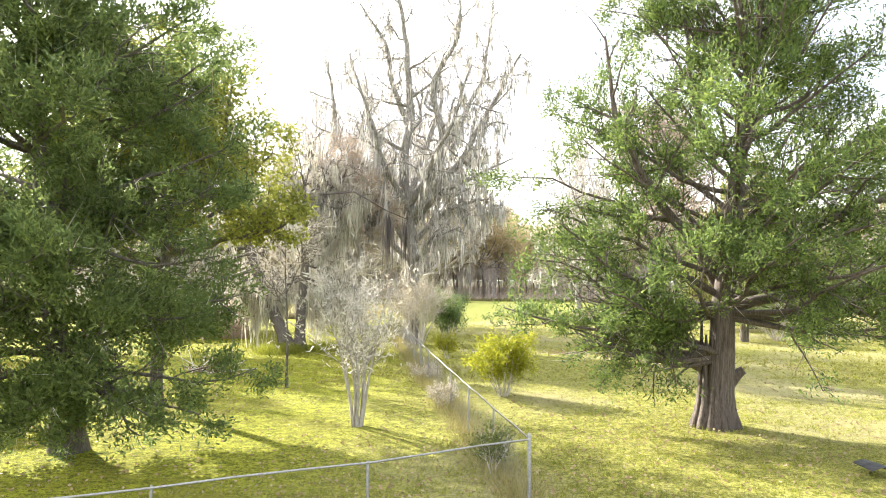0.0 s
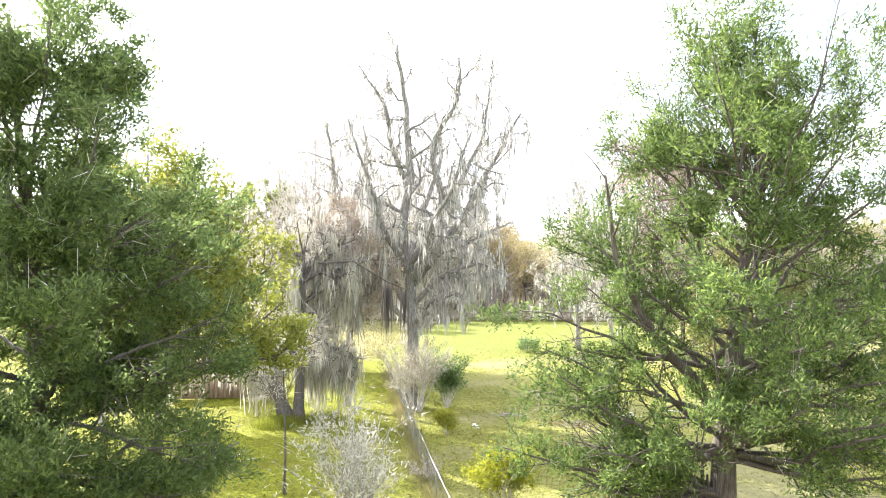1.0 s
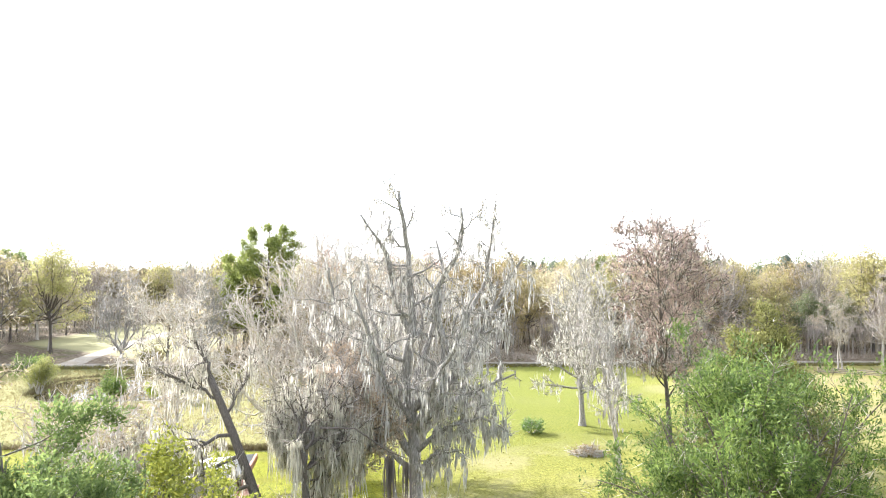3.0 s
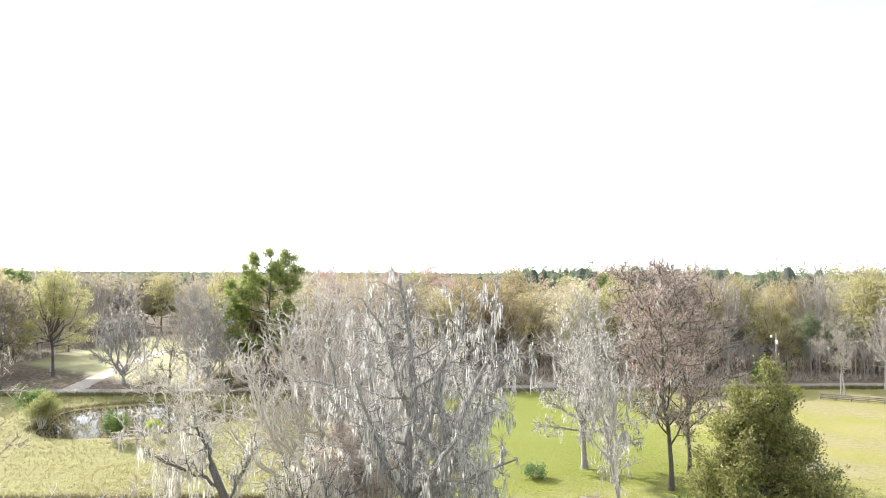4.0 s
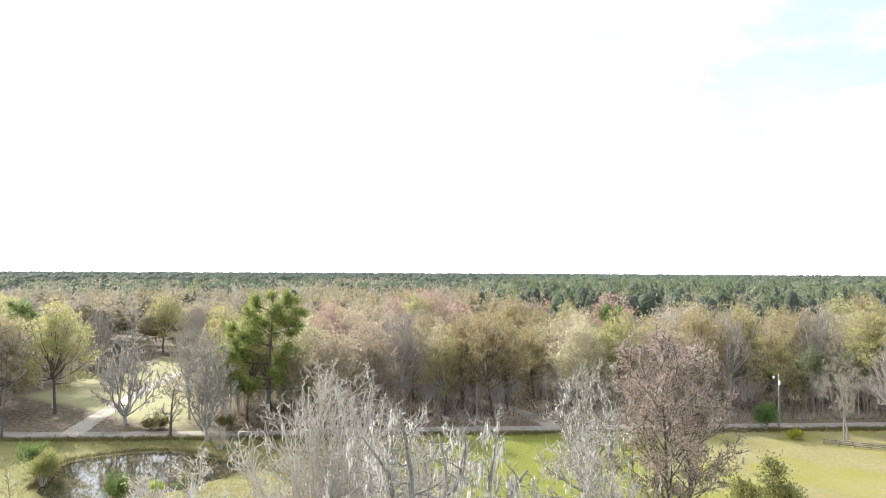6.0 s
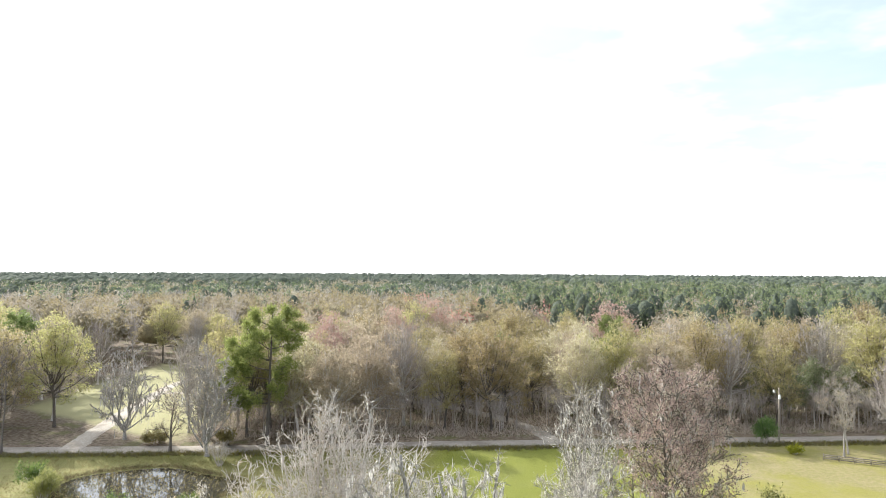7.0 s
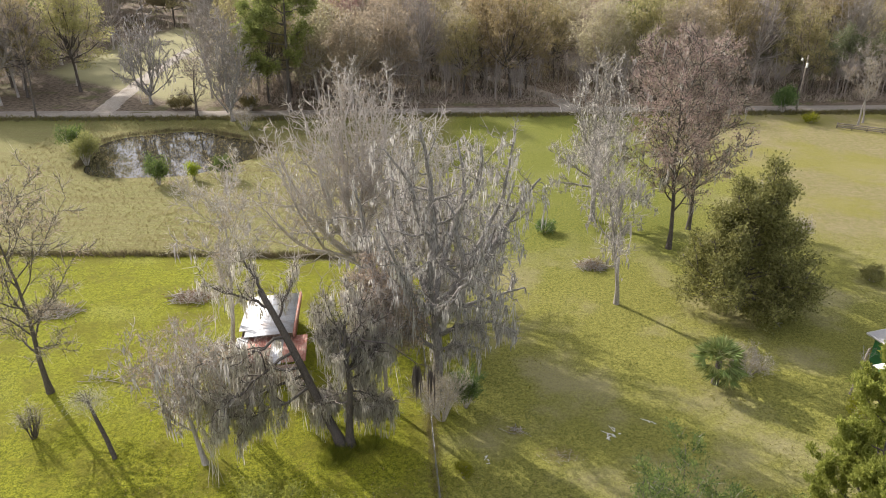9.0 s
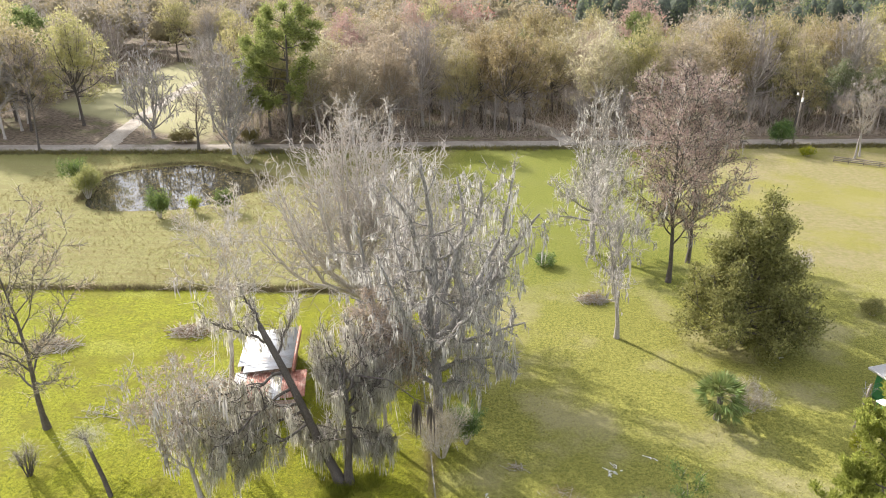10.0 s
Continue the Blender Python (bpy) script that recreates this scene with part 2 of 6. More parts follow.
M["rust_red"] = solid("rust_red", (0.30, 0.10, 0.07), (0.45, 0.24, 0.19), (0.5, 0.38, 0.32), 5, 1.2, 0.7, 0.2, 0.2)
M["pink_wood"] = solid("pink_wood", (0.26, 0.18, 0.145), (0.40, 0.295, 0.24), (0.25, 0.19, 0.16), 7, 0.9, 0.85, 0, 0.3, (1, 1, 0.2))
M["green_paint"] = solid("green_paint", (0.03, 0.20, 0.06), (0.05, 0.28, 0.09), (0.04, 0.17, 0.06), 6, 1, 0.6, 0, 0.1)
M["white_paint"] = solid("white_paint", (0.66, 0.66, 0.64), (0.80, 0.80, 0.78), (0.6, 0.59, 0.55), 5, 0.8, 0.6, 0, 0.1)
M["shingle"] = solid("shingle", (0.33, 0.33, 0.34), (0.48, 0.48, 0.48), (0.4, 0.39, 0.38), 14, 1, 0.9, 0, 0.3)
M["old_wood"] = solid("old_wood", (0.16, 0.13, 0.10), (0.33, 0.29, 0.24), (0.22, 0.2, 0.17), 10, 1.2, 0.9, 0, 0.5, (4, 4, 0.4))
M["black_metal"] = solid("black_metal", (0.015, 0.015, 0.015), (0.045, 0.045, 0.045), (0.07, 0.07, 0.07), 8, 3, 0.6, 0.2, 0.1)


def ground_material():
    m, n = material("ground")
    co = n.coords()
    sep = n.add("ShaderNodeSeparateXYZ", i0=co)
    wob = n.math("MULTIPLY_ADD", n.noise(co, 0.09, 4.0), 16.0, -8.0)
    wob2 = n.math("MULTIPLY_ADD", n.noise(co, 0.6, 3.0), 3.0, -1.5)
    x = n.math("ADD", sep.outputs[0], wob)
    y = n.math("ADD", sep.outputs[1], wob)
    ysharp = n.math("ADD", sep.outputs[1], n.math("MULTIPLY", wob2, 0.3))
    fine = n.math("MULTIPLY_ADD", n.noise(co, 3.4, 6.0, 0.8), 0.4, n.math("MULTIPLY", n.noise(co, 13.0, 5.0, 0.8), 0.6))
    mid = n.noise(co, 1.3, 5.0, 0.6)
    big = n.noise(co, 0.12, 4.0, 0.55)
    # lawn: yellow-green with worn tan places
    lawn = n.mix(n.step(fine, 0.43, 0.565), rgb(0.10, 0.125, 0.018), rgb(0.33, 0.33, 0.065))
    lawn = n.mix(n.math("MULTIPLY", n.step(mid, 0.5, 0.75), 0.5), lawn, rgb(0.27, 0.235, 0.085))
    bright = n.mix(n.step(fine, 0.43, 0.565), rgb(0.082, 0.097, 0.010), rgb(0.295, 0.305, 0.029))
    side = n.step(n.math("ADD", sep.outputs[0], n.math("MULTIPLY", wob2, 0.4)), -6.0, 1.0)
    yard = n.mix(n.step(big, 0.48, 0.72), bright, lawn)
    yard = n.mix(n.math("MULTIPLY", n.step(n.noise(co, 0.3, 5.0, 0.65), 0.46, 0.62), 0.6), yard, rgb(0.14, 0.13, 0.022))
    right = n.mix(n.step(fine, 0.43, 0.565), rgb(0.10, 0.108, 0.022), rgb(0.295, 0.285, 0.075))
    right = n.mix(n.math("MULTIPLY", n.step(big, 0.46, 0.66), 0.6), right, rgb(0.31, 0.275, 0.16))
    col = n.mix(side, yard, right)
    # hay field behind the yard
    hay = n.mix(n.step(fine, 0.43, 0.565), rgb(0.125, 0.122, 0.045), rgb(0.30, 0.285, 0.125))
    hay = n.mix(n.math("MULTIPLY", n.step(mid, 0.45, 0.7), 0.5), hay, rgb(0.19, 0.20, 0.05))
    mow = n.add("ShaderNodeMapping", i0=co)
    mow.inputs[3].default_value = (0.07, 1.5, 1.0)
    hay = n.mix(n.math("MULTIPLY", n.step(n.noise(mow.outputs[0], 1.0, 3.0), 0.46, 0.60), 0.6), hay, rgb(0.19, 0.165, 0.07))
    infield = n.math("MULTIPLY", n.step(ysharp, 66.6, 67.2), n.math("SUBTRACT", 1.0, n.step(x, -14.0, -2.0)))
    col = n.mix(infield, col, hay)
    # bright green strip and tan field on the other side
    strip = n.math("MULTIPLY", n.step(y, 60.0, 80.0), n.math("SUBTRACT", 1.0, n.step(x, 20.0, 34.0)))
    strip = n.math("MULTIPLY", strip, n.step(x, -12.0, -2.0))
    green = n.mix(n.step(fine, 0.43, 0.565), rgb(0.085, 0.11, 0.016), rgb(0.215, 0.225, 0.05))
    col = n.mix(n.math("MULTIPLY", strip, 0.85), col, green)
    tan = n.mix(n.step(mid, 0.35, 0.65), rgb(0.275, 0.225, 0.135), rgb(0.205, 0.19, 0.085))
    tan = n.mix(n.math("MULTIPLY", n.step(n.noise(co, 0.07, 5.0, 0.6), 0.45, 0.6), 0.8), tan, rgb(0.23, 0.215, 0.055))
    tanf = n.math("MULTIPLY", n.step(x, 30.0, 44.0), n.step(y, 66.0, 86.0))
    col = n.mix(n.math("MULTIPLY", tanf, 0.75), col, tan)
    # road verge and forest floor
    verge = n.mix(n.step(fine, 0.43, 0.565), rgb(0.07, 0.085, 0.02), rgb(0.16, 0.15, 0.05))
    vergef = n.math("MULTIPLY", n.step(ysharp, 112.0, 122.0), n.math("SUBTRACT", 1.0, n.step(x, -30.0, -10.0)))
    col = n.mix(n.math("MULTIPLY", vergef, 0.8), col, verge)
    slant = n.math("MULTIPLY_ADD", sep.outputs[0], -0.115, ysharp)
    litter = n.mix(n.step(mid, 0.35, 0.65), rgb(0.10, 0.078, 0.058), rgb(0.24, 0.195, 0.145))
    litter = n.mix(n.math("MULTIPLY", n.step(n.noise(co, 0.16, 5.0, 0.6), 0.5, 0.64), 0.7), litter, rgb(0.13, 0.135, 0.055))
    clear = n.math("MULTIPLY", n.step(n.math("ADD", sep.outputs[0], wob2), -112.0, -104.0), n.math("SUBTRACT", 1.0, n.step(n.math("ADD", sep.outputs[0], wob2), -62.0, -54.0)))
    clear = n.math("MULTIPLY", clear, n.step(n.math("MULTIPLY_ADD", sep.outputs[0], 0.6, n.math("ADD", sep.outputs[1], wob2)), 96.0, 101.0))
    clear = n.math("MULTIPLY", clear, n.math("SUBTRACT", 1.0, n.step(y, 235.0, 250.0)))
    floor = n.mix(clear, litter, rgb(0.31, 0.295, 0.16))
    col = n.mix(n.step(slant, 133.0, 137.0), col, floor)
    col = n.mix(n.step(sep.outputs[1], 330.0, 700.0), col, rgb(0.11, 0.12, 0.075))
    p = n.add("ShaderNodeBsdfPrincipled")
    n.put(p.inputs["Base Color"], col)
    p.inputs["Roughness"].default_value = 0.95
    p.inputs["Specular IOR Level"].default_value = 0.1
    b_ = n.add("ShaderNodeBump")
    b_.inputs["Strength"].default_value = 0.9
    b_.inputs["Distance"].default_value = 0.12
    n.put(b_.inputs["Height"], n.math("ADD", n.noise(co, 5.0, 6.0, 0.7), n.math("MULTIPLY", mid, 1.5)))
    n.put(p.inputs["Normal"], b_.outputs[0])
    n.add("ShaderNodeOutputMaterial", i0=p.outputs[0])
    return m


def water_material():
    m, n = material("pond_water")
    p = n.add("ShaderNodeBsdfPrincipled")
    p.inputs["Base Color"].default_value = rgb(0.022, 0.022, 0.016)
    p.inputs["Roughness"].default_value = 0.03
    p.inputs["IOR"].default_value = 1.5
    p.inputs["Specular IOR Level"].default_value = 1.0
    b_ = n.add("ShaderNodeBump")
    b_.inputs["Strength"].default_value = 0.002
    b_.inputs["Distance"].default_value = 0.02
    n.put(b_.inputs["Height"], n.noise(n.coords(), 2.5, 3.0))
    n.put(p.inputs["Normal"], b_.outputs[0])
    n.add("ShaderNodeOutputMaterial", i0=p.outputs[0])
    return m


M["ground"], M["water"] = ground_material(), water_material()


# ---- mesh tools ----
class Bag:
    """Collects triangles and quads of one mesh."""

    def __init__(self):
        self.v, self.t, self.q, self.n = [], [], [], 0

    def add(self, v, tris=None, quads=None):
        v = np.asarray(v, float).reshape(-1, 3)
        if tris is not None and len(tris):
            self.t.append(np.asarray(tris, int) + self.n)
        if quads is not None and len(quads):
            self.q.append(np.asarray(quads, int) + self.n)
        self.v.append(v)
        self.n += len(v)

    def mesh(self, name, mat, smooth=False):
        me = bpy.data.meshes.new(name)
        v = np.concatenate(self.v) if self.v else np.zeros((0, 3))
        t = np.concatenate(self.t) if self.t else np.zeros((0, 3), int)
        q = np.concatenate(self.q) if self.q else np.zeros((0, 4), int)
        me.vertices.add(len(v))
        me.vertices.foreach_set("co", v.astype(np.float32).ravel())
        loops = np.concatenate([t.ravel(), q.ravel()]).astype(np.int32)
        starts = np.concatenate([np.arange(len(t)) * 3, len(t) * 3 + np.arange(len(q)) * 4]).astype(np.int32)
        me.loops.add(len(loops))
        me.loops.foreach_set("vertex_index", loops)
        me.polygons.add(len(starts))
        me.polygons.foreach_set("loop_start", starts)
        if smooth:
            me.polygons.foreach_set("use_smooth", np.ones(len(starts), bool))
        me.materials.append(mat)
        me.update(calc_edges=True)
        return me

    def box(self, lo, hi, m=None):
        (a, b, c), (d, e, f) = lo, hi
        v = np.array([(a, b, c), (d, b, c), (d, e, c), (a, e, c), (a, b, f), (d, b, f), (d, e, f), (a, e, f)], float)
        if m is not None:
            v = np.array([m @ Vector(p) for p in v])
        self.add(v, quads=[(0, 3, 2, 1), (4, 5, 6, 7), (0, 1, 5, 4), (1, 2, 6, 5), (2, 3, 7, 6), (3, 0, 4, 7)])

    def tube(self, path, radii, sides=6, cap=True):
        path, radii = np.asarray(path, float), np.asarray(radii, float)
        k = len(path)
        d = np.gradient(path, axis=0)
        d /= np.linalg.norm(d, axis=1)[:, None] + 1e-9
        ref = np.array([1.0, 0, 0]) if abs(d[0, 2]) > 0.6 else np.array([0, 0, 1.0])
        a = np.cross(d, ref)
        a /= np.linalg.norm(a, axis=1)[:, None] + 1e-9
        b = np.cross(d, a)
        th = np.arange(sides) * 2 * np.pi / sides
        ring = path[:, None] + radii[:, None, None] * (np.cos(th)[None, :, None] * a[:, None] + np.sin(th)[None, :, None] * b[:, None])
        i, j = np.arange(k - 1)[:, None] * sides, np.arange(sides)[None]
        jn = (j + 1) % sides
        quads = np.stack([i + j, i + jn, i + sides + jn, i + sides + j], -1).reshape(-1, 4)
        v = ring.reshape(-1, 3)
        if cap:
            v = np.concatenate([v, path[-1:]])
            last = (k - 1) * sides
            tris = [(last + s, last + (s + 1) % sides, k * sides) for s in range(sides)]
            self.add(v, tris, quads)
        else:
            self.add(v, None, quads)

    def slivers(self, base, tip, width, rng):
        """One thin triangle each, from base to tip."""
        n = len(base)
        side = np.cross(tip - base, rng.normal(size=(n, 3)))
        side /= np.linalg.norm(side, axis=1)[:, None] + 1e-9
        side *= np.broadcast_to(width, (n,))[:, None] / 2
        self.add(np.stack([base - side, base + side, tip], 1), np.arange(n * 3).reshape(-1, 3))

    def kites(self, base, tip, width, rng, at=0.4):
        """One four-cornered blade each, widest part of the way along."""
        n = len(base)
        side = np.cross(tip - base, rng.normal(size=(n, 3)))
        side /= np.linalg.norm(side, axis=1)[:, None] + 1e-9
        side *= np.broadcast_to(width, (n,))[:, None] / 2
        mid = base + (tip - base) * at
        self.add(np.stack([base, mid + side, tip, mid - side], 1), None, np.arange(n * 4).reshape(-1, 4))


def part(name, bag, mat, parent=None, label="", smooth=False):
    ob = new(name, bag.mesh(name, mat, smooth))
    if parent:
        ob.parent = parent
    loose = ("moss", "fine_branching", "dead_brush", "crown", "foliage", "leaf_litter", "branch_tangle", "stem_cluster", "wire_mesh")
    return tagged(ob, label, kind="stuff" if name in loose and parent else "")


def thing(name, m, label, category, group=""):
    ob = new(name)
    ob.matrix_basis = m
    ob.empty_display_size = 0.3
    return tagged(ob, label, category, group)


def unit(v):
    return v / (np.linalg.norm(v) + 1e-9)


# ---- plants ----
class Tree:
    """Grows limbs level by level and keeps them for bark, twigs, leaves and moss."""

    def __init__(self, seed, **spec):
        self.rng = np.random.default_rng(seed)
        self.s = spec
        self.limbs = []

    def path(self, base, d, length, seg, gnarl, up):
        p, pts = np.array(base, float), [np.array(base, float)]
        d = unit(np.array(d, float))
        for _ in range(seg):
            d = unit(d + self.rng.normal(0, gnarl, 3) + np.array([0, 0, up]))
            p = p + d * length / seg
            pts.append(p)
        return np.array(pts)

    def grow(self, base, d, length, radius, lv):
        s = self.s
        pts = self.path(base, d, length, s["seg"][lv], s["gnarl"][lv], s["up"][lv])
        self.limb(pts, radius, lv)

    def bend(self, a, b, radius, lv, wander=0.06, seg=9):
        """A limb from a to b with some wander."""
        a, b = np.array(a, float), np.array(b, float)
        f = np.linspace(0, 1, seg)[:, None]
        size = np.linalg.norm(b - a)
        off = np.cumsum(self.rng.normal(0, wander * size / math.sqrt(seg), (seg, 3)), 0)
        off -= f * off[-1]
        sag = np.sin(f * np.pi) * np.array([[0, 0, -0.05 * size]])
        self.limb(a + (b - a) * f + off + sag, radius, lv)

    def arch(self, a, b, radius, lv, out=0.75, rise=0.35, wander=0.05, seg=9):
        """A limb that leaves outwards and bends up to its end."""
        a, b = np.array(a, float), np.array(b, float)
        c = a + (b - a) * [out, out, rise]
        f = np.linspace(0, 1, seg)[:, None]
        pts = a * (1 - f) ** 2 + 2 * c * f * (1 - f) + b * f ** 2
        size = np.linalg.norm(b - a)
        off = np.cumsum(self.rng.normal(0, wander * size / math.sqrt(seg), (seg, 3)), 0)
        self.limb(pts + off - f * off[-1], radius, lv)

    def run(self, points, radius, lv, wander=0.09, seg=15):
        """A limb that wanders past guide points."""
        g = np.array(points, float)
        at_ = np.concatenate([[0], np.cumsum(np.linalg.norm(np.diff(g, axis=0), axis=1))])
        q = np.linspace(0, at_[-1], seg)
        pts = np.stack([np.interp(q, at_, g[:, k]) for k in range(3)], -1)
        pts[1:-1] = 0.25 * pts[:-2] + 0.5 * pts[1:-1] + 0.25 * pts[2:]
        off = np.cumsum(self.rng.normal(0, wander * at_[-1] / seg, (seg, 3)), 0)
        f = np.linspace(0, 1, seg)[:, None]
        self.limb(pts + off - f * off[-1], radius, lv)

    def dome(self, height, spread, fork, radius, limbs, low=12.0, flat=0.8):
        """A short trunk that breaks into limbs whose ends fill a dome."""
        rng = self.rng
        self.limb(self.path((0, 0, -0.1), (rng.normal(0, 0.03), rng.normal(0, 0.03), 1), fork, 6, 0.04, 0.03), radius, 0)
        trunk = self.limbs[0][0]
        for i in range(limbs):
            f = (i + 0.5) / limbs
            el = math.radians(low) + (math.radians(90) - math.radians(low)) * f ** 1.15
            az = i * 2.4 + rng.normal(0, 0.25)
            k = rng.uniform(0.85, 1.1)
            end = np.array([spread * math.cos(el) * math.cos(az) * k, spread * math.cos(el) * math.sin(az) * k, fork + (height - fork) * math.copysign(abs(math.sin(el)) ** flat, el) * rng.uniform(0.9, 1.05)])
            start = trunk[-1] if f > 0.4 else trunk[-2] + (trunk[-1] - trunk[-2]) * rng.uniform(-0.6, 1)
            self.arch(start, end, radius * rng.uniform(0.38, 0.55), 1)

    def limb(self, pts, radius, lv):
        s, rng = self.s, self.rng
        k = len(pts)
        f = np.linspace(0, 1, k)
        radii = radius * (1 - (1 - s["taper"][lv]) * f)
        if lv == 0 and s.get("flare"):
            z = pts[:, 2] - pts[0, 2]
            radii = radii * (1 + s["flare"] * np.exp(-z / 0.5))
        self.limbs.append((pts, radii, lv))
        if lv + 1 >= len(s["seg"]):
            return
        n = s["n"][lv]
        length = np.linalg.norm(np.diff(pts, axis=0), axis=1).sum()
        turn = rng.uniform(0, 6.28)
        for i in range(n):
            g = s["f0"][lv] + (1 - s["f0"][lv]) * (i + rng.uniform(0.1, 0.9)) / n
            at = g * (k - 1)
            j = min(int(at), k - 2)
            p = pts[j] + (pts[j + 1] - pts[j]) * (at - j)
            d = unit(pts[j + 1] - pts[j])
            turn += 2.4 + rng.normal(0, 0.5)
            a = unit(np.cross(d, [0.3, 0.5, 0.8]))
            b = np.cross(d, a)
            out = a * math.cos(turn) + b * math.sin(turn)
            ang = math.radians(s["ang"][lv]) * rng.uniform(0.75, 1.25)
            cd = d * math.cos(ang) + out * math.sin(ang)
            share = (g - s["f0"][lv]) / (1.001 - s["f0"][lv])
            fall = (0.45 + 0.6 * math.sin(math.pi * (0.12 + 0.78 * share))) if lv == 0 and s.get("round") else 1 - s["fall"][lv] * (g - s["f0"][lv]) / (1.001 - s["f0"][lv])
            self.grow(p, cd, length * s["ratio"][lv] * fall * rng.uniform(0.75, 1.25), max(radii[j] * s["rr"][lv], 0.006), lv + 1)

    def bark(self, upto=9, sides=(9, 6, 4, 3, 3, 3), least=0.0):
        bag = Bag()
        for pts, radii, lv in self.limbs:
            if lv <= upto:
                bag.tube(pts, np.maximum(radii, least), sides[lv])
        return bag

    def points(self, n, low, high=9, tip=0.0):
        """n random places on the limbs of levels low..high, with the limb's heading there."""
        picks = [(p, lv) for p, r, lv in self.limbs if low <= lv <= high]
        size = np.array([np.linalg.norm(p[-1] - p[0]) for p, lv in picks])
        idx = self.rng.choice(len(picks), n, p=size / size.sum())
        f = self.rng.uniform(tip, 1, n)
        pos, head = np.zeros((n, 3)), np.zeros((n, 3))
        for c in range(n):
            p = picks[idx[c]][0]
            at = f[c] * (len(p) - 1)
            j = min(int(at), len(p) - 2)
            pos[c] = p[j] + (p[j + 1] - p[j]) * (at - j)
            head[c] = p[j + 1] - p[j]
        head /= np.linalg.norm(head, axis=1)[:, None] + 1e-9
        return pos, head

    def twigs(self, n, low, size, width, spread=0.7, up=0.15):
        bag, rng = Bag(), self.rng
        pos, head = self.points(n, low)
        d = head + rng.normal(0, spread, (n, 3)) + [0, 0, up]
        d /= np.linalg.norm(d, axis=1)[:, None]
        bag.slivers(pos, pos + d * (size * rng.uniform(0.5, 1.4, n))[:, None], width, rng)
        return bag

    def leaves(self, n, low, size, width, scatter, tip=0.2, up=0.2):
        bag, rng = Bag(), self.rng
        pos, head = self.points(n, low, tip=tip)
        pos = pos + rng.normal(0, scatter, (n, 3))
        d = rng.normal(0, 1, (n, 3)) + head * 0.6 + [0, 0, up]
        d /= np.linalg.norm(d, axis=1)[:, None]
        bag.slivers(pos, pos + d * (size * rng.uniform(0.6, 1.4, n))[:, None], width, rng)
        return bag

    def sprays(self, n, low, each, size, width, tip=0.1, spread=0.55, up=0.35, fine=True, gaps=None, plume=0.45):
        """Tufts of scaly blades that fan out along the shoot; gaps thins them out in pockets."""
        bag, rng = Bag(), self.rng
        pos, head = self.points(n, low, tip=tip)
        if gaps is not None:
            x, y, z = (pos * 1.9).T
            thick = np.sin(x + 1.7 * np.sin(0.8 * z)) + np.sin(1.3 * y + np.sin(0.9 * x)) + np.sin(1.5 * z + 1.4 * np.sin(0.7 * y))
            keep = thick + rng.normal(0, 0.35, n) > gaps
            pos, head = pos[keep], head[keep]
        pos = np.repeat(pos, each, 0)
        head = np.repeat(head + rng.normal(0, 0.5, head.shape), each, 0)
        m = len(pos)
        pos = pos + rng.normal(0, size * plume, (m, 3))
        d = head + rng.normal(0, spread, (m, 3)) + [0, 0, up]
        d /= np.linalg.norm(d, axis=1)[:, None]
        tip_at = pos + d * (size * rng.uniform(0.6, 1.4, m))[:, None]
        if fine:
            bag.slivers(tip_at, pos, width, rng)
        else:
            bag.kites(pos, tip_at, width, rng, 0.55)
        return bag

    def clumps(self, n, low, each, radius, size, width, tip=0.35):
        """Tufts of leaves gathered round shoots."""
        bag, rng = Bag(), self.rng
        pos, head = self.points(n, low, tip=tip)
        pos = np.repeat(pos, each, 0) + rng.normal(0, radius, (n * each, 3)) * [1, 1, 0.6]
        m = len(pos)
        d = rng.normal(0, 1, (m, 3)) + [0, 0, 0.25]
        d /= np.linalg.norm(d, axis=1)[:, None]
        bag.slivers(pos, pos + d * (size * rng.uniform(0.6, 1.4, m))[:, None], width, rng)
        return bag

    def spurs(self, level, width):
        """The limbs of one level as single thin blades."""
        bag = Bag()
        ends = [(p[0], p[-1]) for p, r, lv in self.limbs if lv == level]
        bag.slivers(np.array([a for a, b in ends]), np.array([b for a, b in ends]), width, self.rng)
        return bag

    def moss(self, n, low, each, length, width, high=9, top=99.0):
        """Beards of hanging strands."""
        bag, rng = Bag(), self.rng
        pos, head = self.points(n, low, high)
        keep = (pos[:, 2] < top) | (rng.uniform(0, 1, n) < 0.3)
        pos, n = pos[keep], int(keep.sum())
        size = length * rng.lognormal(0, 0.5, n)
        pos, size = np.repeat(pos, each, 0), np.repeat(size, each)
        m = len(pos)
        down = rng.uniform(0, 0.65, m) ** 1.3
        pos = pos + rng.normal(0, 0.07, (m, 3)) * (1 + down)[:, None]
        pos[:, 2] -= down * size
        drop = rng.normal(0, 0.12, (m, 3)) + [0, 0, -1]
        reach = size * rng.uniform(0.3, 0.6, m)
        bag.kites(pos, pos + drop * reach[:, None], width * rng.uniform(0.6, 1.5, m), rng, 0.35)
        return bag


def at(x, y, z=0.0, rz=0.0, size=1.0):
    return pose(x, y, z, 0, 0, rz) @ Matrix.Scale(size, 4)


# ---- ground, road, pond ----
POND = (-50.5, 104.0, 13.5, 12.0)


def pond_edge(x, y):
    """Below 1 inside the pond."""
    th = np.arctan2(y - POND[1], x - POND[0])
    wob = 1 + 0.07 * np.sin(3 * th + 1) + 0.05 * np.sin(5 * th)
    return np.hypot((x - POND[0]) / POND[2], (y - POND[1]) / POND[3]) / wob


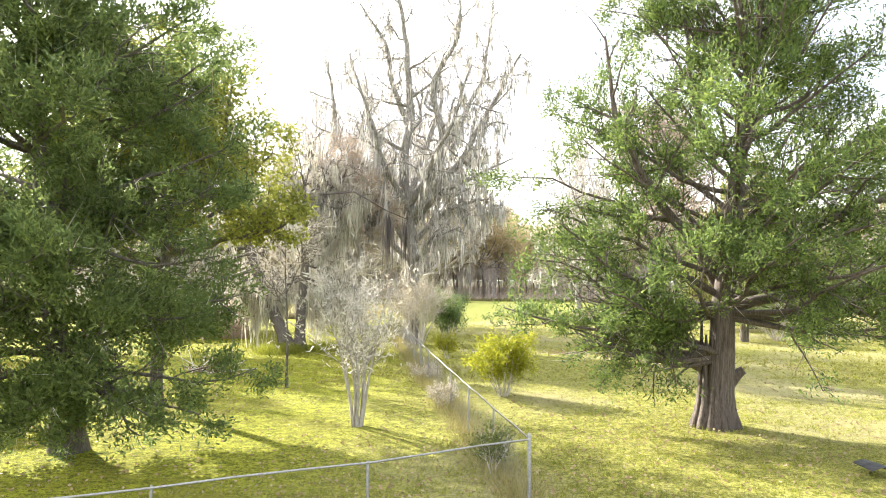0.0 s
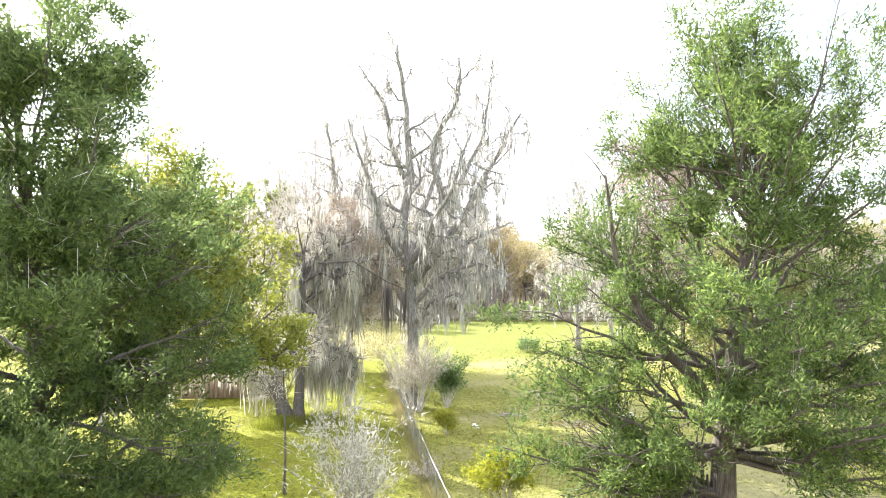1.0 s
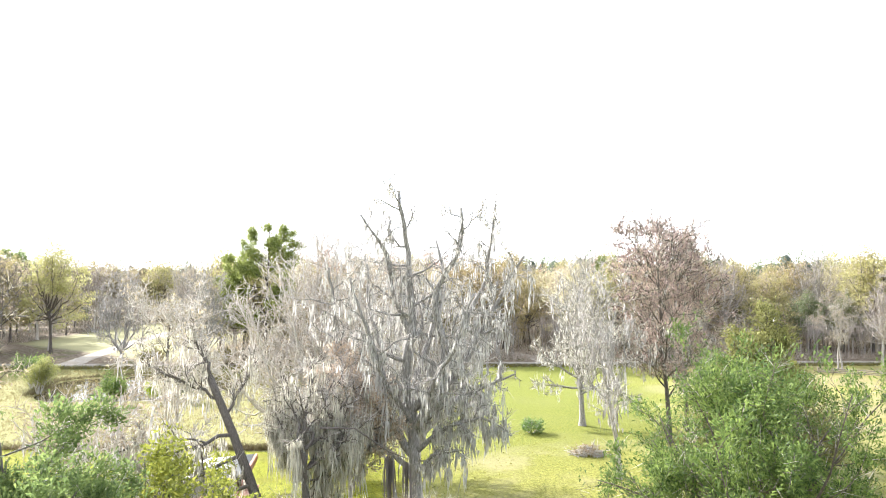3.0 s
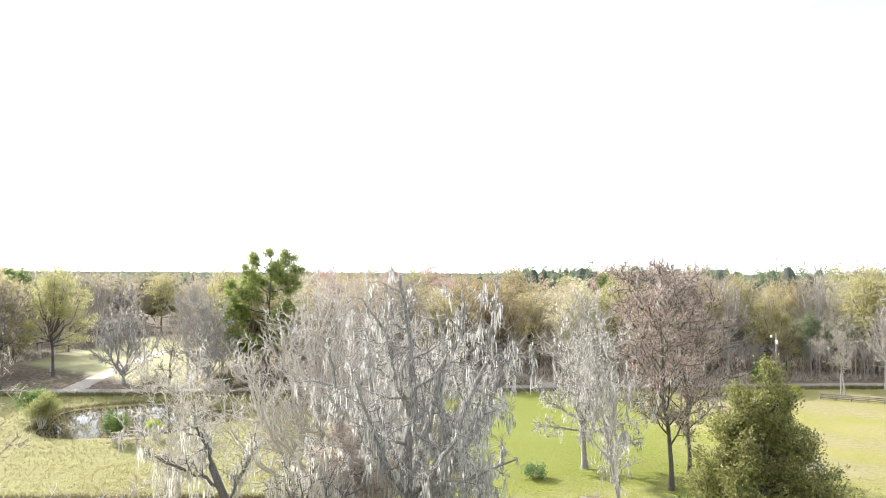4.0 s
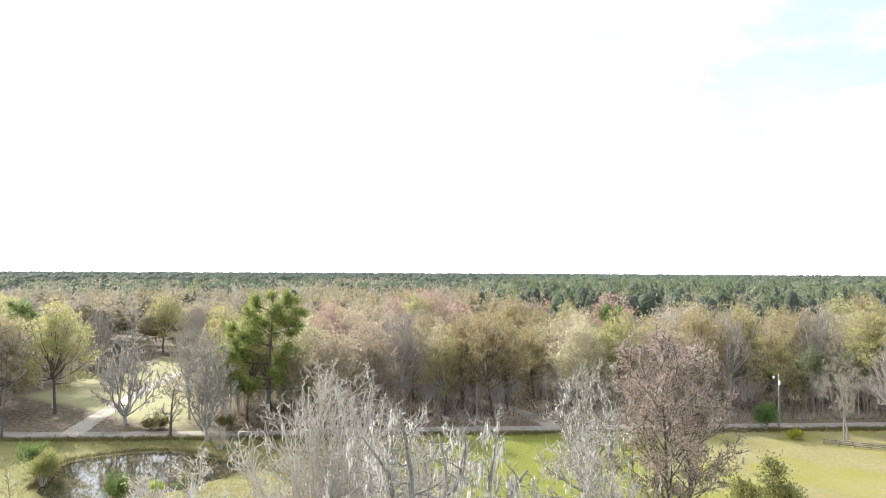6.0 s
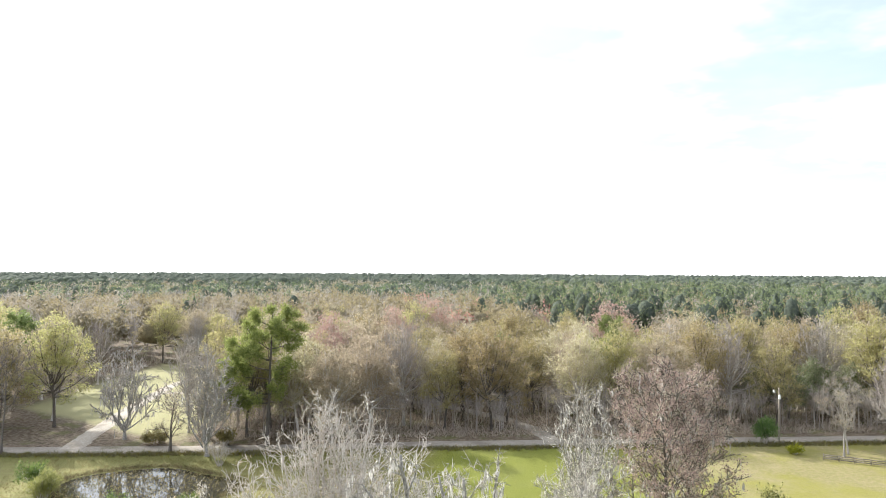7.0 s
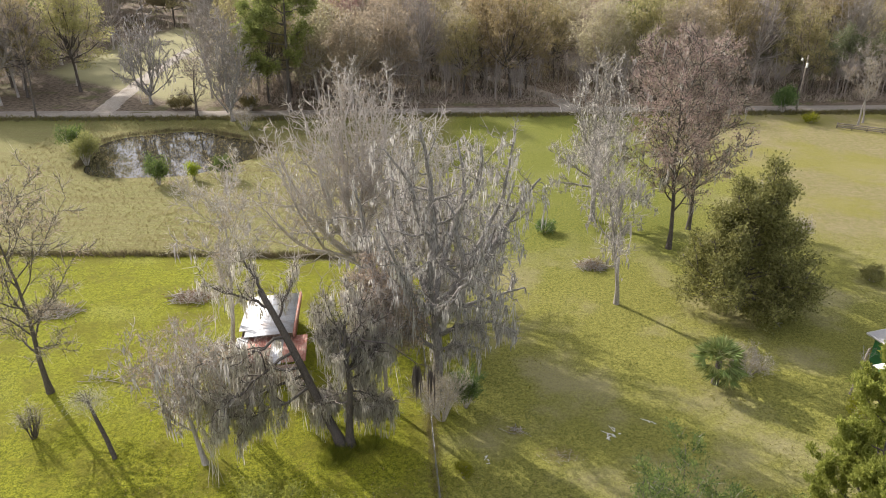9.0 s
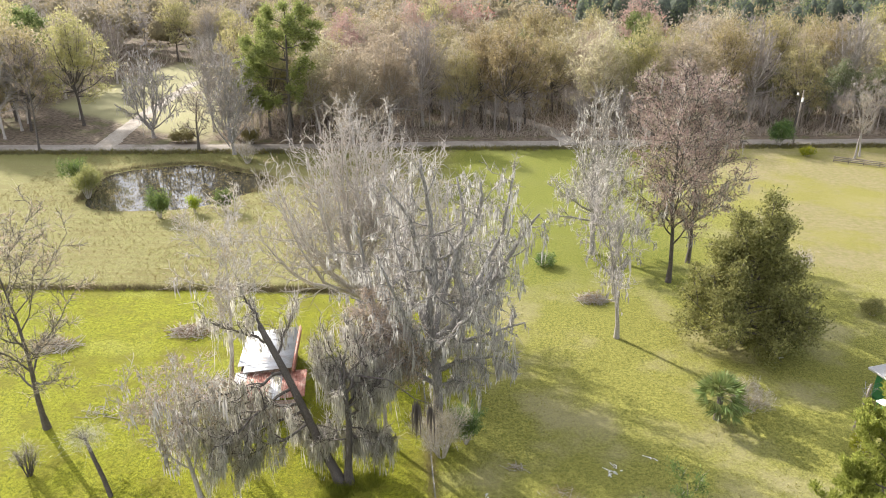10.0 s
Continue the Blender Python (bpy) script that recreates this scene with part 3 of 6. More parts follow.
def build_ground():
    far = np.array([200, 270, 380, 560, 900, 1500, 2600, 4500.0])
    xs = np.concatenate([-far[::-1], np.arange(-150, -70, 4.0), np.arange(-70, 45, 1.0), np.arange(45, 151, 4.0), far])
    ys = np.concatenate([[-4500, -1500, -500, -150, -60, -25], np.arange(-10, 130, 1.0), np.arange(130, 200, 4.0), far])
    gx, gy = np.meshgrid(xs, ys)
    z = 0.05 * np.sin(gx * 0.31 + 1.3 * np.sin(gy * 0.17)) * np.sin(gy * 0.23 + 0.5)
    e = pond_edge(gx, gy)
    z = np.where(e < 1.25, z * 0.3 - 0.5 * np.clip((1.18 - e) / 0.35, 0, 1) ** 1.2, z)
    v = np.stack([gx, gy, z], -1).reshape(-1, 3)
    nx, ny = len(xs), len(ys)
    i, j = np.meshgrid(np.arange(nx - 1), np.arange(ny - 1))
    a = (j * nx + i).ravel()
    bag = Bag()
    bag.add(v, None, np.stack([a, a + 1, a + nx + 1, a + nx], -1))
    tagged(part("ground", bag, M["ground"], smooth=True), "flat rural ground with lawn, dry field and leaf litter", "ground", kind="structure")


def strip(name, line, width, label, z=0.06, seed=1):
    rng = np.random.default_rng(seed)
    line = np.array(line, float)
    seg = np.linalg.norm(np.diff(line, axis=0), axis=1)
    s = np.concatenate([[0], np.cumsum(seg)])
    q = np.linspace(0, s[-1], int(s[-1] / 1.5) + 2)
    c = np.stack([np.interp(q, s, line[:, 0]), np.interp(q, s, line[:, 1])], -1)
    d = np.gradient(c, axis=0)
    d /= np.linalg.norm(d, axis=1)[:, None]
    nrm = np.stack([-d[:, 1], d[:, 0]], -1)
    w = np.interp(q, [0, s[-1]], width)[:, None]
    cols = []
    for f, h in ((-0.56, -0.10), (-0.5, 0.0), (-0.25, -0.02), (0.0, 0.03), (0.25, -0.02), (0.5, 0.0), (0.56, -0.10)):
        jit = rng.normal(0, 0.10, (len(q), 1)) if abs(f) >= 0.5 else 0.0
        xy = c + nrm * (w * f + jit)
        cols.append(np.concatenate([xy, np.full((len(q), 1), z + h)], 1))
    v = np.stack(cols, 1).reshape(-1, 3)
    k, m = len(q), len(cols)
    i, j = np.meshgrid(np.arange(m - 1), np.arange(k - 1))
    a = (j * m + i).ravel()
    bag = Bag()
    bag.add(v, None, np.stack([a, a + 1, a + m + 1, a + m], -1))
    tagged(part(name, bag, M["dirt"], smooth=True), label, "road", kind="structure")


def build_pond():
    bag = Bag()
    th = np.linspace(0, 2 * np.pi, 73)[:-1]
    r = 1.02 * (1 + 0.07 * np.sin(3 * th + 1) + 0.05 * np.sin(5 * th))
    rim = np.stack([POND[0] + POND[2] * r * np.cos(th), POND[1] + POND[3] * r * np.sin(th), np.full(72, -0.22)], -1)
    v = np.concatenate([rim, [(POND[0], POND[1], -0.22)]])
    bag.add(v, [(i, (i + 1) % 72, 72) for i in range(72)])
    tagged(part("water", bag, M["water"]), "still dark pond reflecting sky and bare trees", "pond", kind="structure")


build_ground()
strip("road", [(-400, 88), (-150, 117), (-92, 124), (-42, 129), (-8, 134.5), (30, 139), (68, 143.5), (150, 153), (400, 180)], (4.6, 4.6), "pale sandy dirt road along the woods")
strip("driveway", [(-74.2, 126.4), (-77, 140), (-82, 166), (-86.5, 198), (-84, 228)], (3.8, 2.6), "pale sandy driveway leading through a clearing", 0.07, 2)
strip("driveway", [(-86, 184), (-76, 186), (-66, 184)], (2.2, 2.0), "pale sandy side path in the clearing", 0.075, 4)
strip("track", [(16, 138), (12, 150), (6, 160), (-4, 170), (-22, 182)], (3.2, 2.8), "sandy track under the trees", 0.07, 3)
build_pond()


# ---- yard trees ----
def mossy_spec():
    return dict(seg=[8, 8, 6, 4], gnarl=[0.05, 0.16, 0.27, 0.34], up=[0.0, 0.05, 0.06, 0.05], n=[0, 11, 6], f0=[0.5, 0.2, 0.15], ang=[40, 48, 48], ratio=[0.5, 0.38, 0.42], fall=[0.3, 0.3, 0.4], rr=[0.6, 0.58, 0.55], taper=[0.6, 0.34, 0.35, 0.5], flare=0.5)


def bare_oak():
    """The tall bare oak by the fence, bearded with moss."""
    o = thing("oak_tree", at(-3.4, 43.0), "tall bare gray oak with spreading limbs draped in moss", "tree")
    t = Tree(11, seg=[8, 8, 6, 4], gnarl=[0.05, 0.16, 0.34, 0.4], up=[0.0, 0.05, 0.03, 0.04], n=[0, 12, 7], f0=[0.5, 0.22, 0.15], ang=[40, 60, 52], ratio=[0.5, 0.27, 0.42], fall=[0.3, 0.35, 0.4], rr=[0.6, 0.46, 0.5], taper=[0.7, 0.26, 0.3, 0.5], flare=0.5)
    t.run([(0, 0, -0.1), (0.1, 0, 4), (-0.2, 0, 8.8)], 0.43, 0, 0.01, 10)
    t.run([(-0.2, 0, 8.5), (-0.85, -0.2, 10.2), (-0.4, -0.6, 12.5), (0.0, -0.5, 14.4), (-0.6, -0.4, 18.4), (-1.0, -0.8, 22.1)], 0.36, 1, 0.10, 20)
    t.run([(-0.3, -0.5, 13.2), (-1.4, -1.0, 15.9), (-1.8, -1.2, 18.4), (-3.2, -1.6, 20.6)], 0.20, 1)
    t.run([(-0.1, 0, 6.2), (-1.4, 0.4, 8.1), (-3.1, 0.8, 9.7), (-4.5, 0.6, 11.3), (-5.0, 0.2, 13.6), (-5.3, -0.4, 17.4)], 0.28, 1, 0.10, 20)
    t.run([(-0.1, 0, 8.8), (1.2, -0.4, 10.0), (2.1, -1.0, 12.1), (1.6, -1.0, 13.8), (1.4, -1.2, 15.9), (2.9, -1.5, 18.2), (2.8, -1.8, 21.0)], 0.30, 1, 0.10, 20)
    t.run([(2.0, -1.0, 12.0), (3.3, 0.0, 14.5), (4.5, 0.6, 17.0), (4.9, 1.0, 21.2)], 0.20, 1)
    t.run([(1.2, -0.2, 9.8), (2.6, 0.6, 11.0), (4.5, 1.0, 14.2), (5.6, 1.0, 16.4), (6.7, 0.6, 18.2)], 0.25, 1, 0.10, 18)
    t.run([(0.1, 0, 7.4), (1.6, -0.6, 9.2), (3.4, -1.0, 9.9), (6.0, -1.4, 11.2)], 0.20, 1)
    t.run([(0.1, 0, 6.4), (2.2, -1.4, 8.2), (4.2, -2.0, 8.8), (5.6, -2.2, 8.0)], 0.19, 1)
    t.run([(-0.2, 0.2, 8.4), (0.2, 2.2, 12.0), (1.4, 3.6, 16.0), (1.0, 4.6, 19.4)], 0.28, 1)
    t.run([(-0.3, 0.2, 8.0), (-1.8, 2.2, 11.0), (-3.2, 3.4, 14.6), (-3.8, 4.0, 18.2)], 0.24, 1)
    t.run([(0.0, 0.1, 7.6), (2.0, 2.6, 10.4), (4.0, 4.2, 13.2), (5.2, 4.8, 16.6)], 0.22, 1)
    t.run([(-0.2, -0.2, 8.2), (-1.6, -2.2, 10.8), (-2.6, -3.4, 14.0), (-3.4, -3.8, 16.8)], 0.21, 1)
    t.run([(0.0, -0.2, 7.8), (1.0, -2.4, 10.4), (2.6, -3.8, 13.4), (3.6, -4.2, 16.0)], 0.21, 1)
    t.run([(0.0, 0.0, 4.8), (1.2, -1.4, 6.4), (3.0, -2.6, 7.0)], 0.14, 1)
    t.run([(-0.1, 0.0, 5.2), (-2.4, -1.2, 7.4), (-4.6, -1.6, 8.8), (-5.8, -1.8, 11.2)], 0.19, 1)
    part("trunk", t.bark(sides=(12, 7, 5, 3), least=0.018), M["bark_oak"], o, smooth=True)
    part("fine_branching", t.twigs(3200, 2, 0.8, 0.04), M["twig_gray"], o)
    beards = t.moss(1150, 1, 13, 0.85, 0.08, 2, 14.0)
    low = t.moss(1500, 3, 10, 0.8, 0.075, 3, 10.0)
    beards.add(low.v[0], None, low.q[0])
    part("moss", beards, M["moss"], o, "gray hanging moss beards")


def leaning_oak():
    o = thing("oak_tree", at(-9.4, 38.0), "leaning twin-trunked oak heavy with hanging moss", "tree")
    sp = mossy_spec()
    sp["n"] = [0, 10, 7]
    t = Tree(23, **sp)
    t.limb(t.path((-0.25, 0, -0.1), (-0.42, 0.12, 1), 12.6, 10, 0.03, 0.0), 0.34, 0)
    t.limb(t.path((0.3, 0.1, -0.1), (0.03, 0.05, 1), 7.5, 9, 0.04, 0.02), 0.29, 0)
    lean, up = t.limbs[0][0], t.limbs[1][0]
    for p, end, r in ((lean[10], (-6.8, 2.5, 13.6), 0.15), (lean[9], (-9.0, 1, 12.0), 0.15), (lean[7], (-8.8, -2.5, 7.8), 0.17), (lean[8], (-3.6, 4, 11.8), 0.14), (lean[6], (-7.4, -3.5, 5.2), 0.17), (lean[5], (-9.5, 0.5, 6.0), 0.18),
                      (lean[4], (-7.5, -2.6, 4.0), 0.15), (lean[5], (-11.0, -1.5, 5.0), 0.15), (up[9], (0.3, 1.2, 11.8), 0.2), (up[9], (2.6, -0.5, 10.2), 0.18), (up[8], (-2.0, -2.2, 9.2), 0.17), (up[8], (2.3, 2.6, 10.2), 0.17), (up[6], (2.0, -1.5, 7.4), 0.12), (up[7], (-1.5, 1, 8.8), 0.14), (up[8], (3.4, -0.6, 8.6), 0.14), (up[9], (-1.4, -1.6, 11.2), 0.13), (up[9], (1.6, -1.8, 11.0), 0.13), (up[7], (2.8, 0.8, 7.2), 0.12), (up[5], (1.8, -1.2, 3.2), 0.1), (up[6], (3.0, 0.4, 3.6), 0.1), (up[5], (-1.8, -1.4, 3.2), 0.1), (up[5], (-2.6, 0.6, 2.8), 0.1), (up[4], (0.9, -1.8, 2.6), 0.09), (up[5], (3.2, -0.6, 2.8), 0.1), (lean[4], (-4.4, -2.0, 3.6), 0.1)):
        back = abs(end[1]) + 0.6 if -6.5 < end[0] else end[1]
        t.bend(p, (end[0], back, end[2]), r * 0.7, 1, 0.08, 9)
    part("trunk", t.bark(sides=(11, 7, 5, 3), least=0.015), M["bark_dark"], o, smooth=True)
    part("fine_branching", t.twigs(4500, 2, 0.9, 0.042), M["twig_gray"], o)
    part("moss", t.moss(3700, 1, 14, 1.0, 0.055, top=9.0), M["moss_dark"], o, "long brown-gray curtains of moss")
    bag = Bag()
    rng = np.random.default_rng(5)
    for x, y, z, n in ((5.1, -0.6, 7.5, 46), (6.0, -0.4, 7.2, 22)):
        p = np.array([x, y, z]) + rng.normal(0, 0.12, (n, 3))
        bag.kites(p, p + rng.normal(0, 0.12, (n, 3)) - np.array([0, 0, 1]) * rng.uniform(1.2, 3.4, n)[:, None], 0.09, rng, 0.4)
    bag.tube([(1.2, 0.3, 8.6), (3.2, -0.1, 8.7), (5.1, -0.6, 7.6), (6.1, -0.4, 7.2)], [0.07, 0.05, 0.03, 0.02], 5)
    part("moss_beard", bag, M["moss_brown"], o, "two dark moss beards hanging free from a limb")


def cedar(name, m, label, seed, height, reach, leaf, lean=(0, 0, 1), limbs=26, sprays=17000, each=8, first=0.16, radius=0.42, size=0.22, width=0.055, fallv=0.55, droop=0.02, angle=72, rounded=False):
    o = thing(name, m, label, "tree")
    t = Tree(seed, seg=[12, 8, 5, 3], gnarl=[0.035, 0.10, 0.16, 0.2], up=[0.02, droop, 0.04, 0.08], n=[limbs, 9, 5], f0=[first, 0.25, 0.2], round=rounded, ang=[angle, 48, 45], ratio=[reach / height, 0.34, 0.4],
             fall=[fallv, 0.4, 0.4], rr=[0.36, 0.5, 0.5], taper=[0.12, 0.2, 0.3, 0.4], flare=0.55)
    t.limb(t.path((0, 0, -0.1), lean, height, 12, 0.03, 0.02), radius, 0)
    return o, t, dict(n=sprays, low=2, each=each, size=size, width=width)


def trunk_ridges(bag, rng, r, height, n=13):
    """Fluted strips of shaggy bark and root flares round a trunk."""
    for i in range(n):
        a = i * 6.283 / n + rng.uniform(-0.15, 0.15)
        z = np.linspace(-0.1, height * rng.uniform(0.5, 1.0), 8)
        rad = r * (1 + 0.55 * np.exp(-np.maximum(z, 0) / 0.35)) * (1 - 0.03 * z)
        aa = a + np.cumsum(rng.normal(0, 0.03, 8))
        bag.tube(np.stack([np.cos(aa) * rad * 0.93, np.sin(aa) * rad * 0.93, z], -1), np.linspace(0.13, 0.03, 8) * rng.uniform(0.8, 1.3), 5)


def big_cedar():
    o, t, s = cedar("cedar_tree", at(6.9, 19.8), "large old cedar with fluted trunk and open green crown", 3, 12.9, 5.0, "cedar_leaf", (0.01, 0, 1), 34, sprays=17000, each=13, size=0.14, width=0.048, first=0.27, radius=0.4, angle=60, rounded=True, droop=0.03)
    low = t.limbs[0][0]
    t.run([(0, 0, 4.0), (-0.9, -0.4, 5.4), (-2.2, -0.8, 6.8), (-3.0, -0.9, 8.8), (-3.2, -0.9, 10.6)], 0.17, 1)
    t.run([(0, 0, 7.6), (-0.7, -0.3, 9.4), (-0.9, -0.5, 12.0)], 0.13, 1)
    t.run([(0, 0, 7.4), (1.2, -0.2, 8.6), (2.2, -0.3, 10.2), (2.4, 0.2, 11.6)], 0.13, 1)
    t.run([(0, 0, 2.9), (1.8, -0.5, 3.6), (4.2, -0.8, 3.9), (7.0, -1.2, 4.5)], 0.16, 1)
    t.run([(0, 0, 4.4), (2.4, -1.4, 5.6), (5.2, -2.4, 6.6), (7.2, -2.8, 7.6)], 0.13, 1)
    t.run([(0, 0, 5.6), (2.8, 0.4, 7.4), (5.6, 0.6, 8.6), (7.0, 0.4, 9.6)], 0.12, 1)
    # assumed limbs on the near side, added to cast shade on the lawn
    for end in ((-3.6, -3.0, 3.7), (-2.2, -4.0, 4.6), (0.4, -4.4, 5.0), (2.6, -3.8, 4.4), (-1.2, -3.4, 6.4), (4.4, -3.0, 5.2), (-4.6, -2.2, 5.4)):
        t.bend(low[3], end, 0.09, 1, 0.06, 9)
    t.bend(low[2], (-4.3, 0.5, 5.2), 0.14, 1, 0.06, 9)
    t.bend((-0.35, 0, 1.6), (-3.0, -0.6, 3.3), 0.15, 1, 0.05, 7)
    t.bend((-0.3, 0, 1.9), (-1.3, 0.2, 3.6), 0.16, 1, 0.05, 6)
    t.bend(low[2], (-4.0, -0.8, 2.6), 0.09, 1, 0.06, 8)
    t.bend(low[3], (-3.4, 1.6, 3.4), 0.09, 1, 0.06, 8)
    t.bend(low[3], (4.6, -1.5, 3.0), 0.09, 1, 0.06, 8)
    for k, end in ((3, (-5.9, -0.5, 3.2)), (3, (-5.3, 0.6, 4.6)), (4, (-4.8, -1.0, 5.9)), (5, (-5.4, 0.2, 6.9)), (5, (-3.9, -1.4, 7.7)), (6, (-4.4, 0.8, 8.9)), (4, (6.2, -0.5, 5.2)), (5, (6.0, 0.6, 7.0)), (6, (6.4, 0, 9.0)), (3, (5.8, -0.8, 3.6)), (5, (2.6, -4.0, 7.4)), (6, (-1.5, -3.8, 8.6)), (7, (3.6, -2.2, 10.2)), (4, (3.4, -3.2, 5.6)), (2, (-3.8, -1.0, 2.4)), (2, (-2.8, -1.2, 2.0)), (2, (-4.6, -0.4, 2.8)), (2, (-3.2, 0.3, 2.8)), (2, (-2.2, -1.4, 2.8)), (3, (-4.2, -1.2, 3.6)), (3, (5.4, 0.4, 4.4)), (3, (4.2, -1.6, 3.8))):
        t.bend(low[k], end, 0.08, 1, 0.06, 8)
    for end in ((1.2, 0.5, 14.6), (-1.0, 0.3, 14.4), (0.4, -1.3, 14.2), (1.8, -0.8, 13.4), (-1.8, -0.6, 13.2), (0.2, 1.5, 13.8), (2.2, 0.8, 12.8)):
        t.bend(low[9], end, 0.05, 1, 0.06, 8)
        t.bend(low[8], (end[0] * 1.5, end[1] * 1.6, end[2] - 1.4), 0.05, 1, 0.06, 8)
    trunk = part("trunk", t.bark(3, (16, 8, 4, 3)), M["bark_cedar"], o, smooth=True)
    bag = Bag()
    trunk_ridges(bag, np.random.default_rng(8), 0.42, 3.6, 17)
    bag.tube([(0.35, -0.1, 1.15), (0.55, -0.2, 1.45), (0.68, -0.25, 1.55)], [0.17, 0.14, 0.12], 9)
    part("shaggy_bark", bag, M["bark_cedar"], trunk, "shaggy fluted gray-brown bark with a sawn stub", smooth=True)
    part("crown", t.sprays(**s, gaps=-0.45, plume=0.9, spread=0.8), M["cedar_leaf"], o)
    part("dead_brush", t.twigs(2600, 2, 0.6, 0.012, 0.6, -0.1), M["twig_gray"], o)


def left_cedar():
    o, t, s = cedar("cedar_tree", at(-8.9, 15.6), "broad dark green cedar with dense low branches", 4, 13.6, 4.3, "cedar_dark", (-0.12, 0, 1), 56, sprays=19000, each=13, size=0.14, width=0.05, first=0.16, radius=0.3, fallv=0.58, angle=80, droop=0.0)
    low = t.limbs[0][0]
    for k, end in ((2, (0.8, -1.9, 1.9)), (2, (-1.0, -2.2, 1.8)), (2, (1.7, -1.2, 2.1)), (2, (-2.4, -1.4, 1.9)), (2, (0.0, -1.6, 2.6)), (2, (2.0, -2.3, 3.4)), (2, (-2.2, -2.8, 3.0)), (3, (3.0, -0.6, 3.2)), (3, (0.6, -3.0, 3.6)), (2, (-3.4, -1.0, 2.8)), (4, (1.6, -3.2, 4.2)), (3, (-1.2, -3.2, 3.2)), (4, (3.6, -1.4, 4.4)), (6, (2.6, -4.0, 7.4)), (6, (0.2, -4.6, 8.0)), (6, (-2.5, -4.0, 7.6)), (7, (3.4, -2.6, 8.8)), (7, (1.0, -3.6, 9.4)), (7, (-1.6, -3.6, 9.2)), (8, (1.4, -2.0, 10.6)), (8, (-1.0, -2.6, 10.8)), (5, (-2.6, -2.6, 5.4)), (4, (-0.2, -3.4, 5.2)), (3, (2.2, 2.4, 3.0)), (5, (4.2, 0.4, 5.8)), (4, (4.3, -0.6, 6.0)), (5, (4.4, 0.2, 7.0)), (6, (4.3, -0.8, 8.2)), (7, (4.2, 0.3, 9.2)), (2, (0.6, -1.1, 0.6)), (2, (1.9, -0.9, 0.6)), (2, (3.0, -0.6, 1.0)), (2, (3.9, 0.2, 1.9)), (2, (2.4, -1.7, 1.2)), (2, (-0.6, -1.7, 0.8)), (2, (0.2, -1.9, 1.3)), (2, (1.2, -2.2, 1.9)), (2, (-1.6, -1.5, 0.9)), (9, (1.2, -1.5, 12.6)), (10, (0.2, -1, 13.2)), (7, (3.8, -0.8, 9.8)), (8, (2.4, -2.2, 12.0)), (8, (1.0, -2.5, 12.8)), (9, (-1.0, -2, 13.0)), (8, (-0.5, -2.5, 11.6)), (7, (2.5, -2.8, 10.6)), (10, (-0.8, -1.2, 12.9))):
        t.bend(low[k], (end[0] * (1.0 if end[0] < 0 else 1.06 if end[2] < 5 else 0.8), end[1], end[2]), 0.07, 1, 0.06, 8)
    part("trunk", t.bark(2, (12, 7, 4, 3)), M["bark_dark"], o, smooth=True)
    part("crown", t.sprays(**s, gaps=-0.5, plume=0.9, spread=0.8), M["cedar_dark"], o)
    part("dead_brush", t.twigs(1500, 2, 0.6, 0.014, 0.6, -0.1), M["twig_gray"], o)


def right_cedar():
    o, t, s = cedar("juniper_tree", at(22.3, 31.5), "dense bright green juniper beside the green house", 6, 13.0, 4.7, "cedar_leaf", (0, 0, 1), 44, sprays=9500, each=10, first=0.06, radius=0.3, size=0.22, width=0.08, fallv=0.8, droop=0.10)
    part("trunk", t.bark(1, (9, 5, 4, 3)), M["bark_dark"], o, smooth=True)
    part("crown", t.sprays(**s, up=0.9), M["juniper_leaf"], o)


def yellow_tree():
    o = thing("young_oak_tree", at(-9.3, 20.8), "leafy young oak with yellow-green leaves", "tree")
    t = Tree(31, seg=[6, 8, 5, 3], gnarl=[0.05, 0.1, 0.16, 0.2], up=[0.02, 0.03, 0.06, 0.05], n=[0, 9, 5], f0=[0.5, 0.25, 0.15], ang=[40, 44, 42], ratio=[0.5, 0.36, 0.42], fall=[0.3, 0.5, 0.4], rr=[0.5, 0.5, 0.55], taper=[0.7, 0.2, 0.3, 0.45], flare=0.4)
    t.dome(11.3, 4.2, 5.2, 0.2, 22, 4.0, 0.9)
    part("trunk", t.bark(sides=(9, 6, 4, 3)), M["bark_dark"], o, smooth=True)
    part("crown", t.clumps(3000, 2, 14, 0.2, 0.17, 0.085, 0.1), M["young_leaf"], o)


